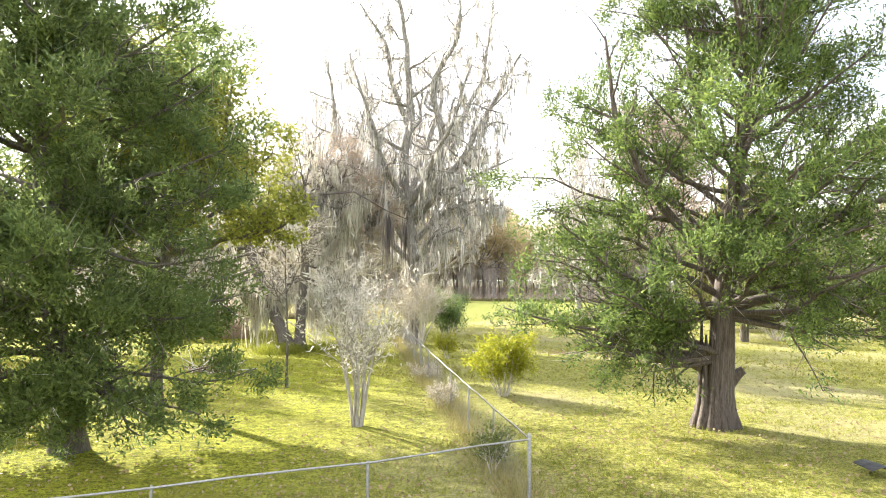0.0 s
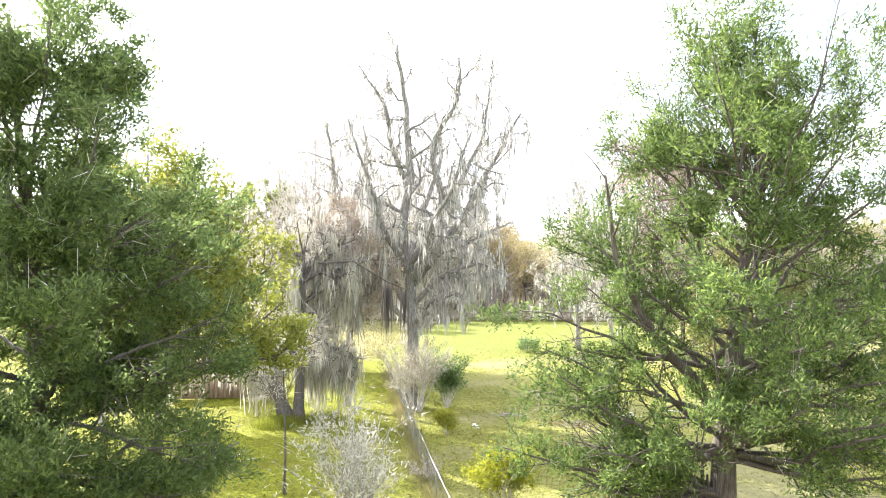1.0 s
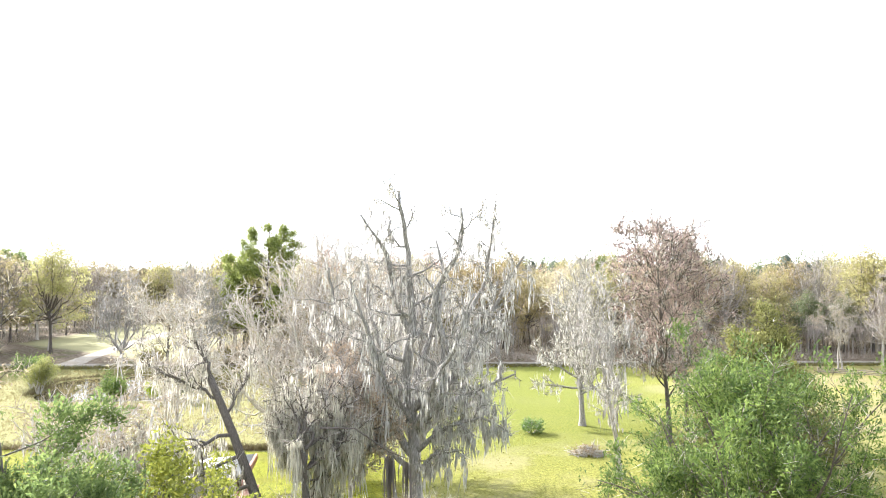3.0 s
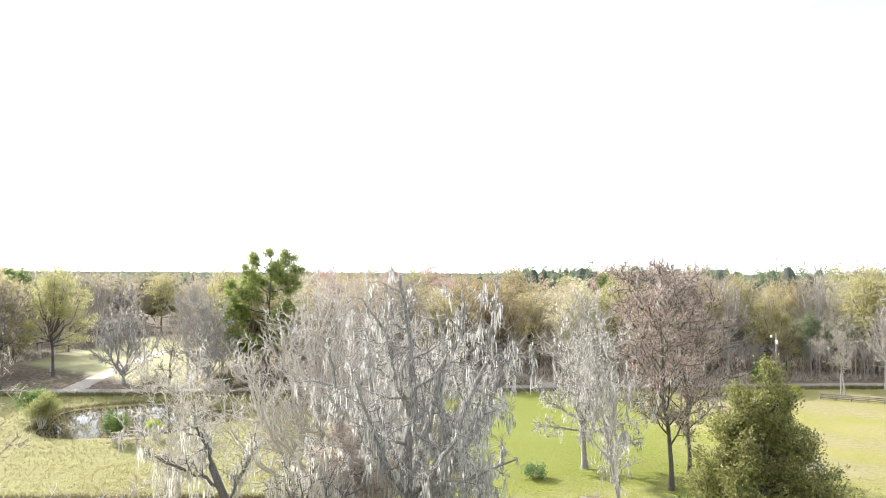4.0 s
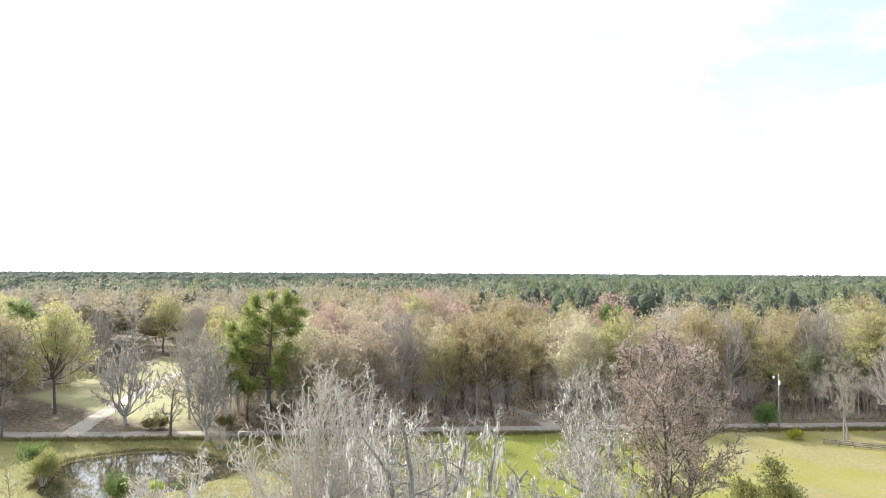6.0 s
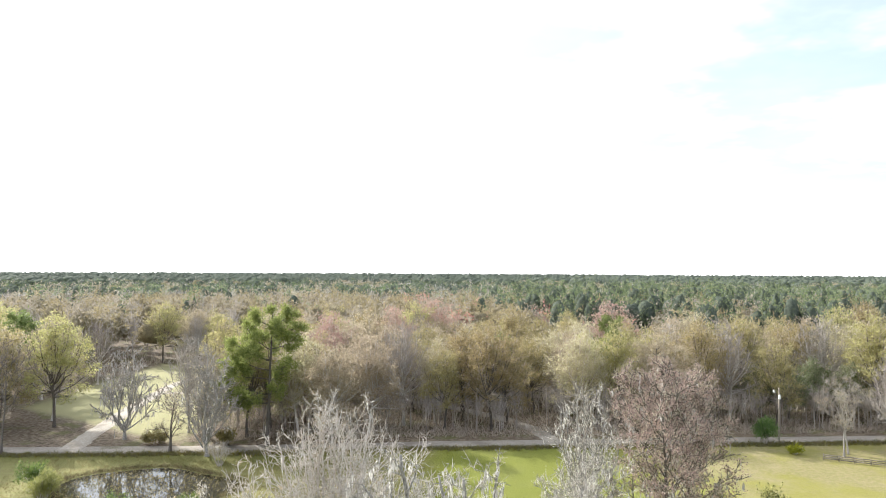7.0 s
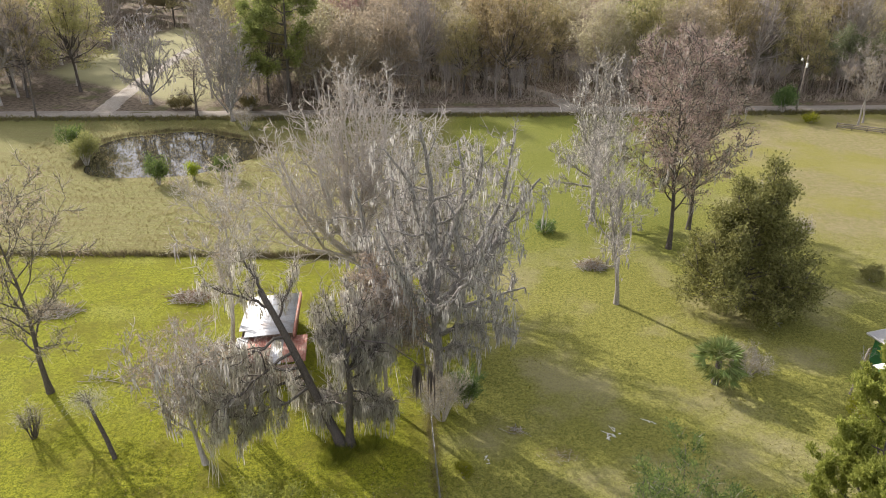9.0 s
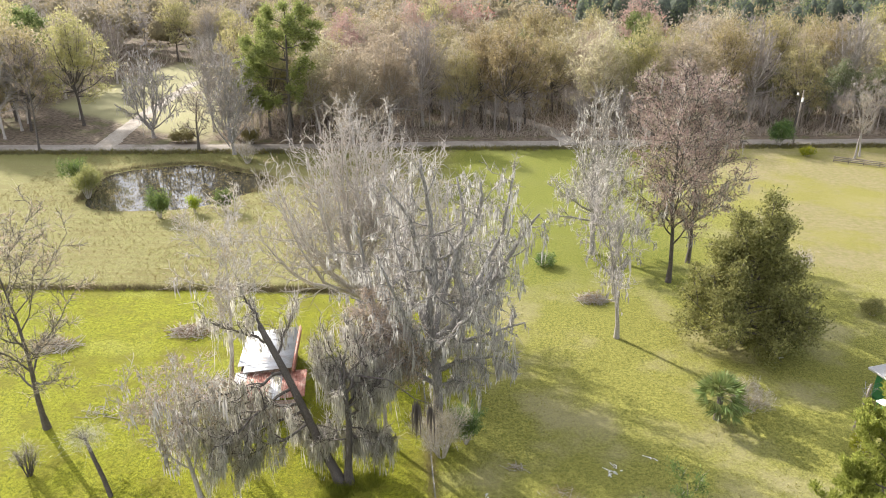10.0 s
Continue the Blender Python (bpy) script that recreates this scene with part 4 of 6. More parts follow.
def dark_tree():
    o, t, s = cedar("magnolia_tree", at(24.2, 60.2), "dense dark olive evergreen with a ragged top on the lawn", 9, 11.4, 6.2, "olive_leaf", (0.03, 0, 1), 60, sprays=10000, each=6, first=0.01, radius=0.3, size=0.42, width=0.2, fallv=0.68, droop=0.07, angle=74)
    for a, b in (((0.0, 0, 4.0), (3.6, -0.6, 7.6)), ((0.0, 0, 4.0), (-3.6, -1.0, 6.6)), ((0.1, 0, 6.0), (2.4, 0.5, 10.4)), ((0.2, 0, 8.0), (1.0, 0.2, 14.0)), ((0.2, 0, 7.5), (1.9, -0.3, 12.0)), ((-0.1, 0, 5.5), (-2.2, 0.3, 9.4)), ((0.0, 0, 1.0), (6.2, 0.0, 2.6)), ((0.0, 0, 1.0), (-6.0, -1.0, 2.4)), ((0, 0, 1.0), (1.0, -5.6, 2.4)), ((0, 0, 2.0), (-3.0, -4.6, 3.6)), ((0, 0, 2.0), (4.2, -4.0, 3.8))):
        t.bend(a, b, 0.1, 1, 0.05, 8)
    part("trunk", t.bark(2, (8, 5, 4, 3), 0.03), M["bark_dark"], o, smooth=True)
    part("crown", t.sprays(10500, 2, 11, 0.27, 0.14, 0.1, 1.0, 0.4, True, -0.45, 1.4), M["magnolia_leaf"], o)


def bare_tree(name, m, label, seed, height, radius, mats, limbs=12, reach=0.45, twigs=4000, buds=0, moss=0, moss_len=0.8, first=0.3, lean=(0, 0, 1), ang=50, bud_size=0.14, twig_size=0.8, twig_w=0.045, category="tree", moss_top=0.6, thick=(9, 6)):
    o = thing(name, m, label, category)
    t = Tree(seed, seg=[10, 7, 5, 3], gnarl=[0.05, 0.12, 0.18, 0.22], up=[0.02, 0.06, 0.06, 0.05], round=True, n=[limbs, *thick], f0=[first, 0.2, 0.15], ang=[ang, 44, 45], ratio=[reach, 0.4, 0.42], fall=[0.45, 0.4, 0.4], rr=[0.5, 0.5, 0.5],
             taper=[0.15, 0.2, 0.3, 0.4], flare=0.45)
    t.limb(t.path((0, 0, -0.1), lean, height, 10, 0.05, 0.02), radius, 0)
    part("trunk", t.bark(sides=(9, 6, 4, 3), least=min(0.0004 * m.translation.length, 0.002 * height)), M[mats[0]], o, smooth=True)
    part("fine_branching", t.twigs(int(twigs * 0.9), 2, twig_size, twig_w), M[mats[1]], o)
    if buds:
        part("crown", t.clumps(buds // 8, 2, 12, 0.36, bud_size * 1.5, bud_size * 0.8), M[mats[2]], o)
    if moss:
        part("moss", t.moss(moss * 2, 1, 6, moss_len * 1.1, 0.11, top=height * moss_top), M["moss"], o, "gray hanging moss beards")
    return o


def dome_tree(name, m, label, seed, height, spread, fork, radius, mats, limbs=18, thick=(10, 7), twigs=4500, buds=0, bud_size=0.15, moss=0, moss_len=0.6, moss_top=0.5, twig_size=0.9, low=12.0):
    o = thing(name, m, label, "tree")
    far = m.translation.length
    t = Tree(seed, seg=[6, 8, 5, 3], gnarl=[0.05, 0.13, 0.24, 0.3], up=[0.02, 0.03, 0.08, 0.06], n=[0, *thick], f0=[0.5, 0.25, 0.15], ang=[40, 44, 42], ratio=[0.5, 0.36, 0.42], fall=[0.3, 0.5, 0.4], rr=[0.5, 0.5, 0.55], taper=[0.7, 0.2, 0.3, 0.45], flare=0.5)
    t.dome(height, spread, fork, radius, limbs, low)
    part("trunk", t.bark(sides=(9, 6, 4, 3), least=0.00038 * far), M[mats[0]], o, smooth=True)
    part("fine_branching", t.twigs(int(twigs * 0.95), 2, twig_size, 0.001 * far, 0.6, 0.3), M[mats[1]], o)
    if buds:
        part("crown", t.clumps(buds // 9, 2, 12, bud_size * 2.4, bud_size * 1.4, bud_size * 0.8, 0.3), M[mats[2]], o)
    if moss:
        part("moss", t.moss(moss * 2, 1, 6, moss_len * 1.1, min(0.0022 * far, 0.12), top=height * moss_top), M["moss"], o, "gray hanging moss beards")
    return o


bare_oak()
leaning_oak()
big_cedar()
left_cedar()
right_cedar()
yellow_tree()
dark_tree()
dome_tree("bare_tree", at(-12.3, 61.0), "wide bare gray tree with fine upswept twigs", 41, 20.5, 9.6, 3.4, 0.45, ("bark_gray", "twig_gray", "bud_tan"), 28, (12, 8), 8000, 2200, 0.12, 120)
dome_tree("bare_tree", at(-4.0, 54.0), "bare gray tree standing behind the oak", 52, 17.0, 6.0, 4.5, 0.35, ("bark_gray", "twig_gray", "bud_tan"), 18, (9, 7), 4500, 700, 0.13, 450)
dome_tree("budding_tree", at(-7.2, 42.6), "small tree in pinkish-brown bud under the oak", 43, 12.2, 3.0, 6.0, 0.16, ("bark_gray", "twig_gray", "bud_pink"), 14, (8, 6), 2200, 7500, 0.13, 170, 0.8, 0.6)
bare_tree("bare_tree", at(-21.5, 49.5), "slender bare tree with fine twigs by the shed", 44, 13.5, 0.2, ("bark_gray", "twig_gray", "bud_tan"), 14, 0.42, 2600, 700, 120, 0.6, 0.3, twig_w=0.038)
bare_tree("bare_tree", at(-33.5, 42.3), "bare young tree with upswept branches and brown buds", 45, 14.0, 0.23, ("bark_dark", "twig_brown", "bud_tan"), 18, 0.46, 3200, 1500, 0, 0, 0.24, (-0.03, 0, 1), 56)
bare_tree("bare_tree", at(-18.5, 35.5), "low spreading bare tree with gray twigs", 46, 8.5, 0.18, ("bark_gray", "twig_brown", "bud_tan"), 13, 0.6, 1600, 900, 200, 0.8, 0.25, (-0.15, 0, 1), 55, twig_w=0.03)
bare_tree("bare_tree", at(12.6, 60.0), "slender pale tree hung with moss on the lawn", 47, 15.5, 0.22, ("bark_pale", "twig_gray", "bud_tan"), 14, 0.36, 1500, 0, 190, 0.7, 0.24, ang=40, moss_top=0.9, thick=(7, 4))
dome_tree("bare_tree", at(12.8, 81.0), "tall gray vase-shaped tree shaggy with moss", 48, 18.6, 5.6, 5.2, 0.34, ("bark_oak", "twig_gray", "bud_tan"), 17, (9, 6), 2600, 0, 0.1, 300, 0.85, 0.66, low=-8.0)
bare_tree("maple_tree", at(20.4, 73.3), "tall maple in rusty red-brown bud", 49, 20.5, 0.26, ("bark_dark", "twig_brown", "bud_rust"), 24, 0.36, 5200, 7000, 200, 0.8, 0.2, ang=46, bud_size=0.17, twig_w=0.05)
bare_tree("maple_tree", at(24.0, 79.2), "tall maple in rusty red-brown bud", 50, 19.5, 0.24, ("bark_dark", "twig_brown", "bud_rust"), 22, 0.36, 4800, 6000, 200, 0.8, 0.2, ang=46, bud_size=0.17, twig_w=0.05)
bare_tree("sapling", at(-6.5, 25.3), "thin bare sapling on the lawn", 51, 6.0, 0.055, ("bark_dark", "twig_gray", "bud_tan"), 9, 0.32, 700, 0, 0, 0.4, 0.45, twig_w=0.02)


# ---- fence ----
def build_fence(label, line, step, first=0):
    line = np.array(line, float)
    seg = np.linalg.norm(np.diff(line, axis=0), axis=1)
    s = np.concatenate([[0], np.cumsum(seg)])
    o = thing("chain_link_fence", at(line[0, 0], line[0, 1]), label, "fence")
    rng = np.random.default_rng(int(s[-1]))

    def spot(q):
        return np.array([np.interp(q, s, line[:, 0]) - line[0, 0], np.interp(q, s, line[:, 1]) - line[0, 1], 0])

    n = int(s[-1] / step)
    for i in range(first, n + 1):
        bag = Bag()
        thick, high = (0.036, 1.27) if i == 0 else (0.022, 1.2)
        p = spot(i * step)
        tilt = rng.normal(0, 0.02, 3) * [1, 1, 0]
        bag.tube([p + [0, 0, -0.2], p + tilt * 0.5 + [0, 0, high * 0.5], p + tilt + [0, 0, high], p + tilt + [0, 0, high + 0.03]], [thick, thick, thick, thick * 0.4], 8)
        part("post", bag, M["galvanized"], o, smooth=True)
    bag = Bag()
    q = np.arange(0, n * step + 0.01, 1.0)
    bag.tube(np.array([spot(a) + [0, 0, 1.2 + 0.012 * math.sin(a * 1.7)] for a in q]), np.full(len(q), 0.017), 8)
    part("top_rail", bag, M["galvanized"], o, smooth=True)
    bag = Bag()
    wire, pitch = 0.0008, 0.09
    for a in np.arange(0, n * step - 1.1, pitch):
        for u, v in ((a, a + 1.1), (a + 1.1, a)):
            p0, p1 = spot(u) + [0, 0, 0.06], spot(v) + [0, 0, 1.18]
            w = np.array([wire, 0, 0])
            g = np.array([0, wire, 0.0])
            bag.add([p0 - w, p0 + w, p1 + w, p1 - w, p0 - g, p0 + g, p1 + g, p1 - g], None, [(0, 1, 2, 3), (4, 5, 6, 7)])
    part("wire_mesh", bag, M["galvanized"], o)


build_fence("galvanized chain-link fence running along the lawn", [(1.1, 12.3), (-1.2, 25.5), (-3.2, 37.7), (-4.3, 45.0), (-6.5, 58)], 3.05)
build_fence("galvanized chain-link fence across the near lawn", [(1.08, 12.27), (-1.6, 10.5), (-4.0, 9.2), (-13.5, 4.2)], 3.05, 1)


# ---- woods ----
def template(kind, seed):
    """One woodland tree with its parts, far below nothing else; copied over the woods."""
    if kind == "pine":
        o = thing("pine_tree", at(0, 0), "tall pine with dark green needle clumps", "tree", "woodland pines")
        t = Tree(seed, seg=[10, 6, 4], gnarl=[0.02, 0.12, 0.2], up=[0.02, 0.05, 0.1], n=[24, 6], f0=[0.4, 0.3], ang=[66, 45], ratio=[0.26, 0.42], fall=[0.55, 0.4], rr=[0.35, 0.5], taper=[0.2, 0.2, 0.3], flare=0.3)
        t.limb(t.path((0, 0, -0.1), (0, 0, 1), 22, 10, 0.02, 0.02), 0.28, 0)
        part("trunk", t.bark(1, (7, 4, 3)), M["bark_dark"], o, smooth=True)
        part("crown", t.sprays(330, 2, 16, 0.7, 0.28, 0.3, 0.9, plume=0.6), M["pine_leaf"], o)
        return o
    mats = {"olive": ("bark_dark", "twig_brown", "bud_olive"), "tan": ("bark_gray", "twig_brown", "bud_tan"), "gray": ("bark_gray", "twig_wood", None), "red": ("bark_gray", "twig_brown", "bud_red"), "green": ("bark_dark", "twig_brown", "oak_leaf")}[kind]
    label = {"olive": "tall woodland tree in fresh olive-yellow leaf bud", "tan": "tall woodland tree in tan-brown bud", "gray": "bare gray woodland tree", "red": "maple in red bloom among bare trees", "green": "dark evergreen oak at the edge of the woods"}[kind]
    o = thing({"red": "maple_tree", "green": "evergreen_oak_tree"}.get(kind, "woodland_tree"), at(0, 0), label, "tree", "woodland trees")
    t = Tree(seed, seg=[6, 6, 2], gnarl=[0.04, 0.1, 0.16], up=[0.02, 0.05, 0.08], n=[0, 9], f0=[0.5, 0.3], ang=[40, 46], ratio=[0.5, 0.34], fall=[0.3, 0.45], rr=[0.5, 0.5], taper=[0.7, 0.2, 0.3], flare=0.35)
    t.dome(21.0, 6.4 if kind != "gray" else 5.4, 8.0, 0.3, 24, -6.0, 0.7)
    part("trunk", t.bark(1, (7, 4, 3)), M[mats[0]], o, smooth=True)
    spurs = t.spurs(2, 0.12)
    fine = t.twigs(2000 if mats[2] is None else 500, 1, 1.5, 0.11, 0.6, 0.4)
    spurs.add(fine.v[0], fine.t[0])
    part("fine_branching", spurs, M[mats[1]], o)
    if mats[2]:
        k = {"green": 5600}.get(kind, 5800)
        part("crown", t.clumps(k // 20, 2, 20, 0.72, 0.58, 0.36 if kind == "green" else 0.23, 0.3), M[mats[2]], o)
    return o


KINDS = {k: [template(k, s) for s in seeds] for k, seeds in {"olive": (61, 62), "tan": (63, 64), "gray": (65, 66), "red": (67,), "green": (68,), "pine": (69, 70)}.items()}
USED = set()


def plant(kind, x, y, height, rng):
    pick = int(rng.integers(len(KINDS[kind])))
    src = KINDS[kind][pick]
    size = height / 22.0
    m = pose(x, y, 0, 0, 0, rng.uniform(0, 360)) @ Matrix.Diagonal((size * rng.uniform(0.9, 1.15), size * rng.uniform(0.9, 1.15), size, 1))
    if (kind, pick) in USED:
        return copy_thing(src, m)
    USED.add((kind, pick))
    src.matrix_basis = m
    return src


def build_woods():
    rng = np.random.default_rng(77)
    placed = []
    for kind, x, y, hgt in (("olive", -88, 144, 24), ("gray", -104, 140, 19), ("green", -109, 139, 16), ("olive", -96, 138, 21), ("tan", -101, 145, 21), ("olive", -45, 138, 20), ("tan", -35, 139, 21), ("tan", -27, 133, 20), ("tan", -21, 141, 21), ("gray", -15, 150, 22),
                            ("olive", -2.4, 156, 19.5), ("olive", 7.2, 153, 20), ("tan", 22, 151, 21), ("olive", 32, 156, 22), ("tan", 40, 153, 21), ("olive", 50, 158, 21), ("gray", 57, 160, 22), ("green", 70, 160, 18), ("green", 77, 163, 19), ("green", 64, 162, 17),
                            ("green", 83, 160, 18), ("gray", 82, 170, 23), ("red", -22, 188, 23), ("red", -33, 160, 22), ("red", 40, 208, 23), ("red", -12, 214, 23), ("olive", -105, 147, 24), ("gray", -98, 138, 22), ("tan", -112, 150, 23), ("gray", 80, 140, 16), ("tan", 88, 143, 17), ("gray", -58, 141, 20), ("gray", -52, 136, 18), ("tan", -50, 147, 19), ("gray", -97, 131, 19), ("olive", -103, 133, 21), ("gray", -92, 150, 21), ("olive", -110, 244, 20), ("tan", -101, 251, 20), ("olive", -92, 247, 19), ("gray", -86, 243, 19), ("olive", -79, 250, 20), ("tan", -71, 245, 20), ("olive", -64, 248, 19), ("gray", -97, 242, 17), ("tan", -58, 242, 19)):
        plant(kind, x, y, hgt, rng)
        placed.append((x, y))
    tries = 0
    while len(placed) < 164 and tries < 20000:
        tries += 1
        y = 140 + 72 * rng.uniform(0, 1) ** 1.5
        x = rng.uniform(-0.72, 0.72) * y + rng.uniform(-5, 5)
        if y < 146 + 0.115 * x:
            continue
        if -108 < x < -56 and y < 238:
            continue
        track = np.interp(y, [138, 150, 160, 170, 182], [16, 12, 6, -4, -22])
        if y < 184 and abs(x - track) < 4:
            continue
        if min((x - a) ** 2 + (y - b) ** 2 for a, b in placed) < 36:
            continue
        kind = rng.choice(["olive", "tan", "gray", "green", "pine", "red"], p=[0.51, 0.29, 0.11, 0.03, 0.06, 0.0])
        plant(kind, x, y, rng.uniform(17, 23), rng)
        placed.append((x, y))


def puff(level=2):
    bm = bmesh.new()
    bmesh.ops.create_icosphere(bm, subdivisions=level, radius=1.0)
    v = np.array([p.co[:] for p in bm.verts])
    f = np.array([[p.index for p in q.verts] for q in bm.faces])
    bm.free()
    return v, f


PUFF_V, PUFF_F = puff()


def far_woods(name, label, mat, fuzz_mat, seed, spots, height, crown, fuzz, leaf, lumps=14):
    """Trees too far to tell apart singly: uneven crowns of leafy lumps round a thicker middle, one object."""
    rng = np.random.default_rng(seed)
    bag = Bag()
    n, k = len(spots), len(PUFF_V)
    size = rng.uniform(0.82, 1.15, n) * height
    wide = crown * rng.uniform(0.75, 1.35, n) * spots[:, 2]
    mid = np.stack([spots[:, 0], spots[:, 1], size * 0.62], -1)
    tall = size * 0.36
    span = np.stack([wide, wide, tall], -1)
    form = 1 + rng.normal(0, 0.13, (n, k, 1))
    shrink = 0.62 if fuzz else 1.0
    v = PUFF_V[None] * form * shrink * span[:, None] + mid[:, None]
    bag.add(v, (PUFF_F[None] + (np.arange(n) * k)[:, None, None]).reshape(-1, 3))
    tagged(part(name, bag, M[mat], smooth=True), label, "woods", kind="stuff")
    if fuzz:
        bag = Bag()
        d = rng.normal(0, 1, (n, lumps, 3))
        d[:, :, 2] = np.abs(d[:, :, 2]) * 1.2 - 0.6
        d /= np.linalg.norm(d, axis=2)[:, :, None]
        heart = mid[:, None] + d * span[:, None] * rng.uniform(0.68, 0.98, (n, lumps, 1))
        tree = np.repeat(np.arange(n), fuzz)
        pick = rng.integers(0, lumps, n * fuzz)
        off = rng.normal(0, 0.24, (n * fuzz, 3)) * span[tree]
        c = heart[tree, pick] + off
        e = rng.normal(0, 1, off.shape) + d[tree, pick] + [0, 0, 0.4]
        e /= np.linalg.norm(e, axis=1)[:, None]
        bag.slivers(c, c + e * leaf * rng.uniform(0.6, 1.4, (n * fuzz, 1)), leaf * 0.45, rng)
        tagged(part(name + "_leaves", bag, M[fuzz_mat]), label + ", outer leaves", "woods", kind="stuff")


def far_bare(name, label, mat, seed, spots, height, crown, limbs, thick=1.0):
    """Leafless crowns too far to tell apart singly: fans of upswept limbs and twigs."""
    rng = np.random.default_rng(seed)
    bag = Bag()
    n = len(spots)
    size = rng.uniform(0.8, 1.15, n) * height
    foot = np.concatenate([spots[:, :2], np.zeros((n, 1))], 1)
    bag.slivers(foot, foot + np.stack([0 * size, 0 * size, size], -1), 0.55 * thick, rng)
    tree = np.repeat(np.arange(n), limbs)
    m = n * limbs
    a, q = rng.uniform(0, 6.283, m), np.sqrt(rng.uniform(0.02, 1, m))
    out = np.stack([np.cos(a) * q, np.sin(a) * q, 0 * a], -1) * crown * spots[tree, 2:3]
    base = foot[tree] + out * 0.25 + np.stack([0 * a, 0 * a, size[tree] * rng.uniform(0.35, 0.6, m)], -1)
    top = foot[tree] + out + np.stack([0 * a, 0 * a, size[tree] * (1.05 - 0.38 * q ** 2) * rng.uniform(0.75, 1.0, m)], -1)
    bag.slivers(base, top, 0.3 * thick, rng)
    s = rng.uniform(0.4, 1.0, (m, 1))
    on = base + (top - base) * s
    bag.slivers(on, on + rng.normal(0, 1.0, (m, 3)) + [0, 0, 1.0], 0.22 * thick, rng)
    tagged(part(name, bag, M[mat]), label, "woods", kind="stuff")


def understory():
    """Thin stems, saplings and brush under the woods."""
    rng = np.random.default_rng(90)
    n = 26000
    y = 142 + 110 * rng.uniform(0, 1, n) ** 1.3
    x = rng.uniform(-0.75, 0.75, n) * y
    ok = (y > 147 + 0.115 * x) & ~((x > -110) & (x < -56) & (y < 240))
    track = np.interp(y, [138, 150, 160, 170, 182], [16, 12, 6, -4, -22])
    ok &= (np.abs(x - track) > 3.0) | (y > 184)
    clump = np.sin(x * 0.21 + 2 * np.sin(y * 0.13)) + np.sin(y * 0.27 + x * 0.07)
    ok &= clump > rng.normal(-0.2, 0.6, n)
    x, y = x[ok], y[ok]
    p = np.stack([x, y, np.zeros(len(x))], -1)
    p[:, 2] = rng.uniform(0, 1.2, len(x)) ** 2
    up = rng.normal(0, 0.35, p.shape) + [0, 0, 1]
    bag = Bag()
    bag.slivers(p, p + up * (rng.lognormal(0.5, 0.6, len(x)))[:, None], 0.16, rng)
    tagged(part("undergrowth", bag, M["twig_brown"]), "gray-brown brush and saplings on the woodland floor", "undergrowth", kind="stuff")


def far_spots(seed, n, r0, r1, grow, half=43, low=None):
    rng = np.random.default_rng(seed)
    r = np.sqrt(rng.uniform(r0 ** 2, r1 ** 2, n)) if not grow else r0 * (r1 / r0) ** rng.uniform(0, 1, n)
    a = np.radians(rng.uniform(-half if low is None else low, half, n))
    x, y = r * np.sin(a), r * np.cos(a)
    s = np.ones(n) if not grow else np.clip((r / 500) ** 0.5, 1, 1.35)
    ok = (y > 150) & ~((x > -112) & (x < -56) & (y < 262)) & ~((np.abs(x) < 0.74 * y + 4) & (y < 208))
    return np.stack([x, y, s], -1)[ok]


def lone_pine():
    """The irregular tall pine by the road."""
    o = thing("pine_tree", at(-39, 131), "tall irregular pine with yellow-green needle boughs", "tree")
    t = Tree(71, seg=[10, 6, 4, 3], gnarl=[0.03, 0.12, 0.2, 0.2], up=[0.0, 0.04, 0.08, 0.1], n=[0, 7, 4], f0=[0.4, 0.35, 0.3], ang=[66, 46, 45], ratio=[0.26, 0.42, 0.5], fall=[0.5, 0.4, 0.4], rr=[0.4, 0.5, 0.5], taper=[0.3, 0.3, 0.3, 0.4], flare=0.3)
    t.limb(t.path((0, 0, -0.1), (0.04, 0, 1), 24.5, 12, 0.03, 0.0), 0.36, 0)
    low = t.limbs[0][0]
    for k, end in ((4, (-5.5, -1, 8.5)), (4, (-4.0, -3, 10.0)), (5, (-7.0, 0, 11.5)), (5, (3.0, -2, 11.0)), (6, (-6.0, -2, 14.5)), (7, (-6.5, 1, 17.0)), (7, (4.2, -1, 15.5)), (8, (-5.0, -2, 19.5)), (8, (-2.0, -3.5, 18.0)), (9, (4.6, 0, 20.0)), (9, (-4.2, 1, 22.0)), (10, (5.4, -1, 22.6)), (10, (2.2, -2.5, 23.0)), (11, (-2.4, -1, 24.6)), (11, (3.6, 1, 25.2)), (12, (0.8, -1, 26.2)), (6, (2.0, 3, 14.0)), (8, (-2, 4, 20)), (10, (1, 3.5, 23.5))):
        t.bend(low[k], (end[0] * 1.1, end[1] * 1.1, end[2]), 0.12, 1, 0.07, 8)
    part("trunk", t.bark(2, (8, 5, 4, 3), 0.04), M["bark_dark"], o, smooth=True)
    part("crown", t.sprays(2600, 2, 13, 0.48, 0.19, 0.3, 0.9, gaps=-0.8, plume=0.8), M["pine_bright"], o)


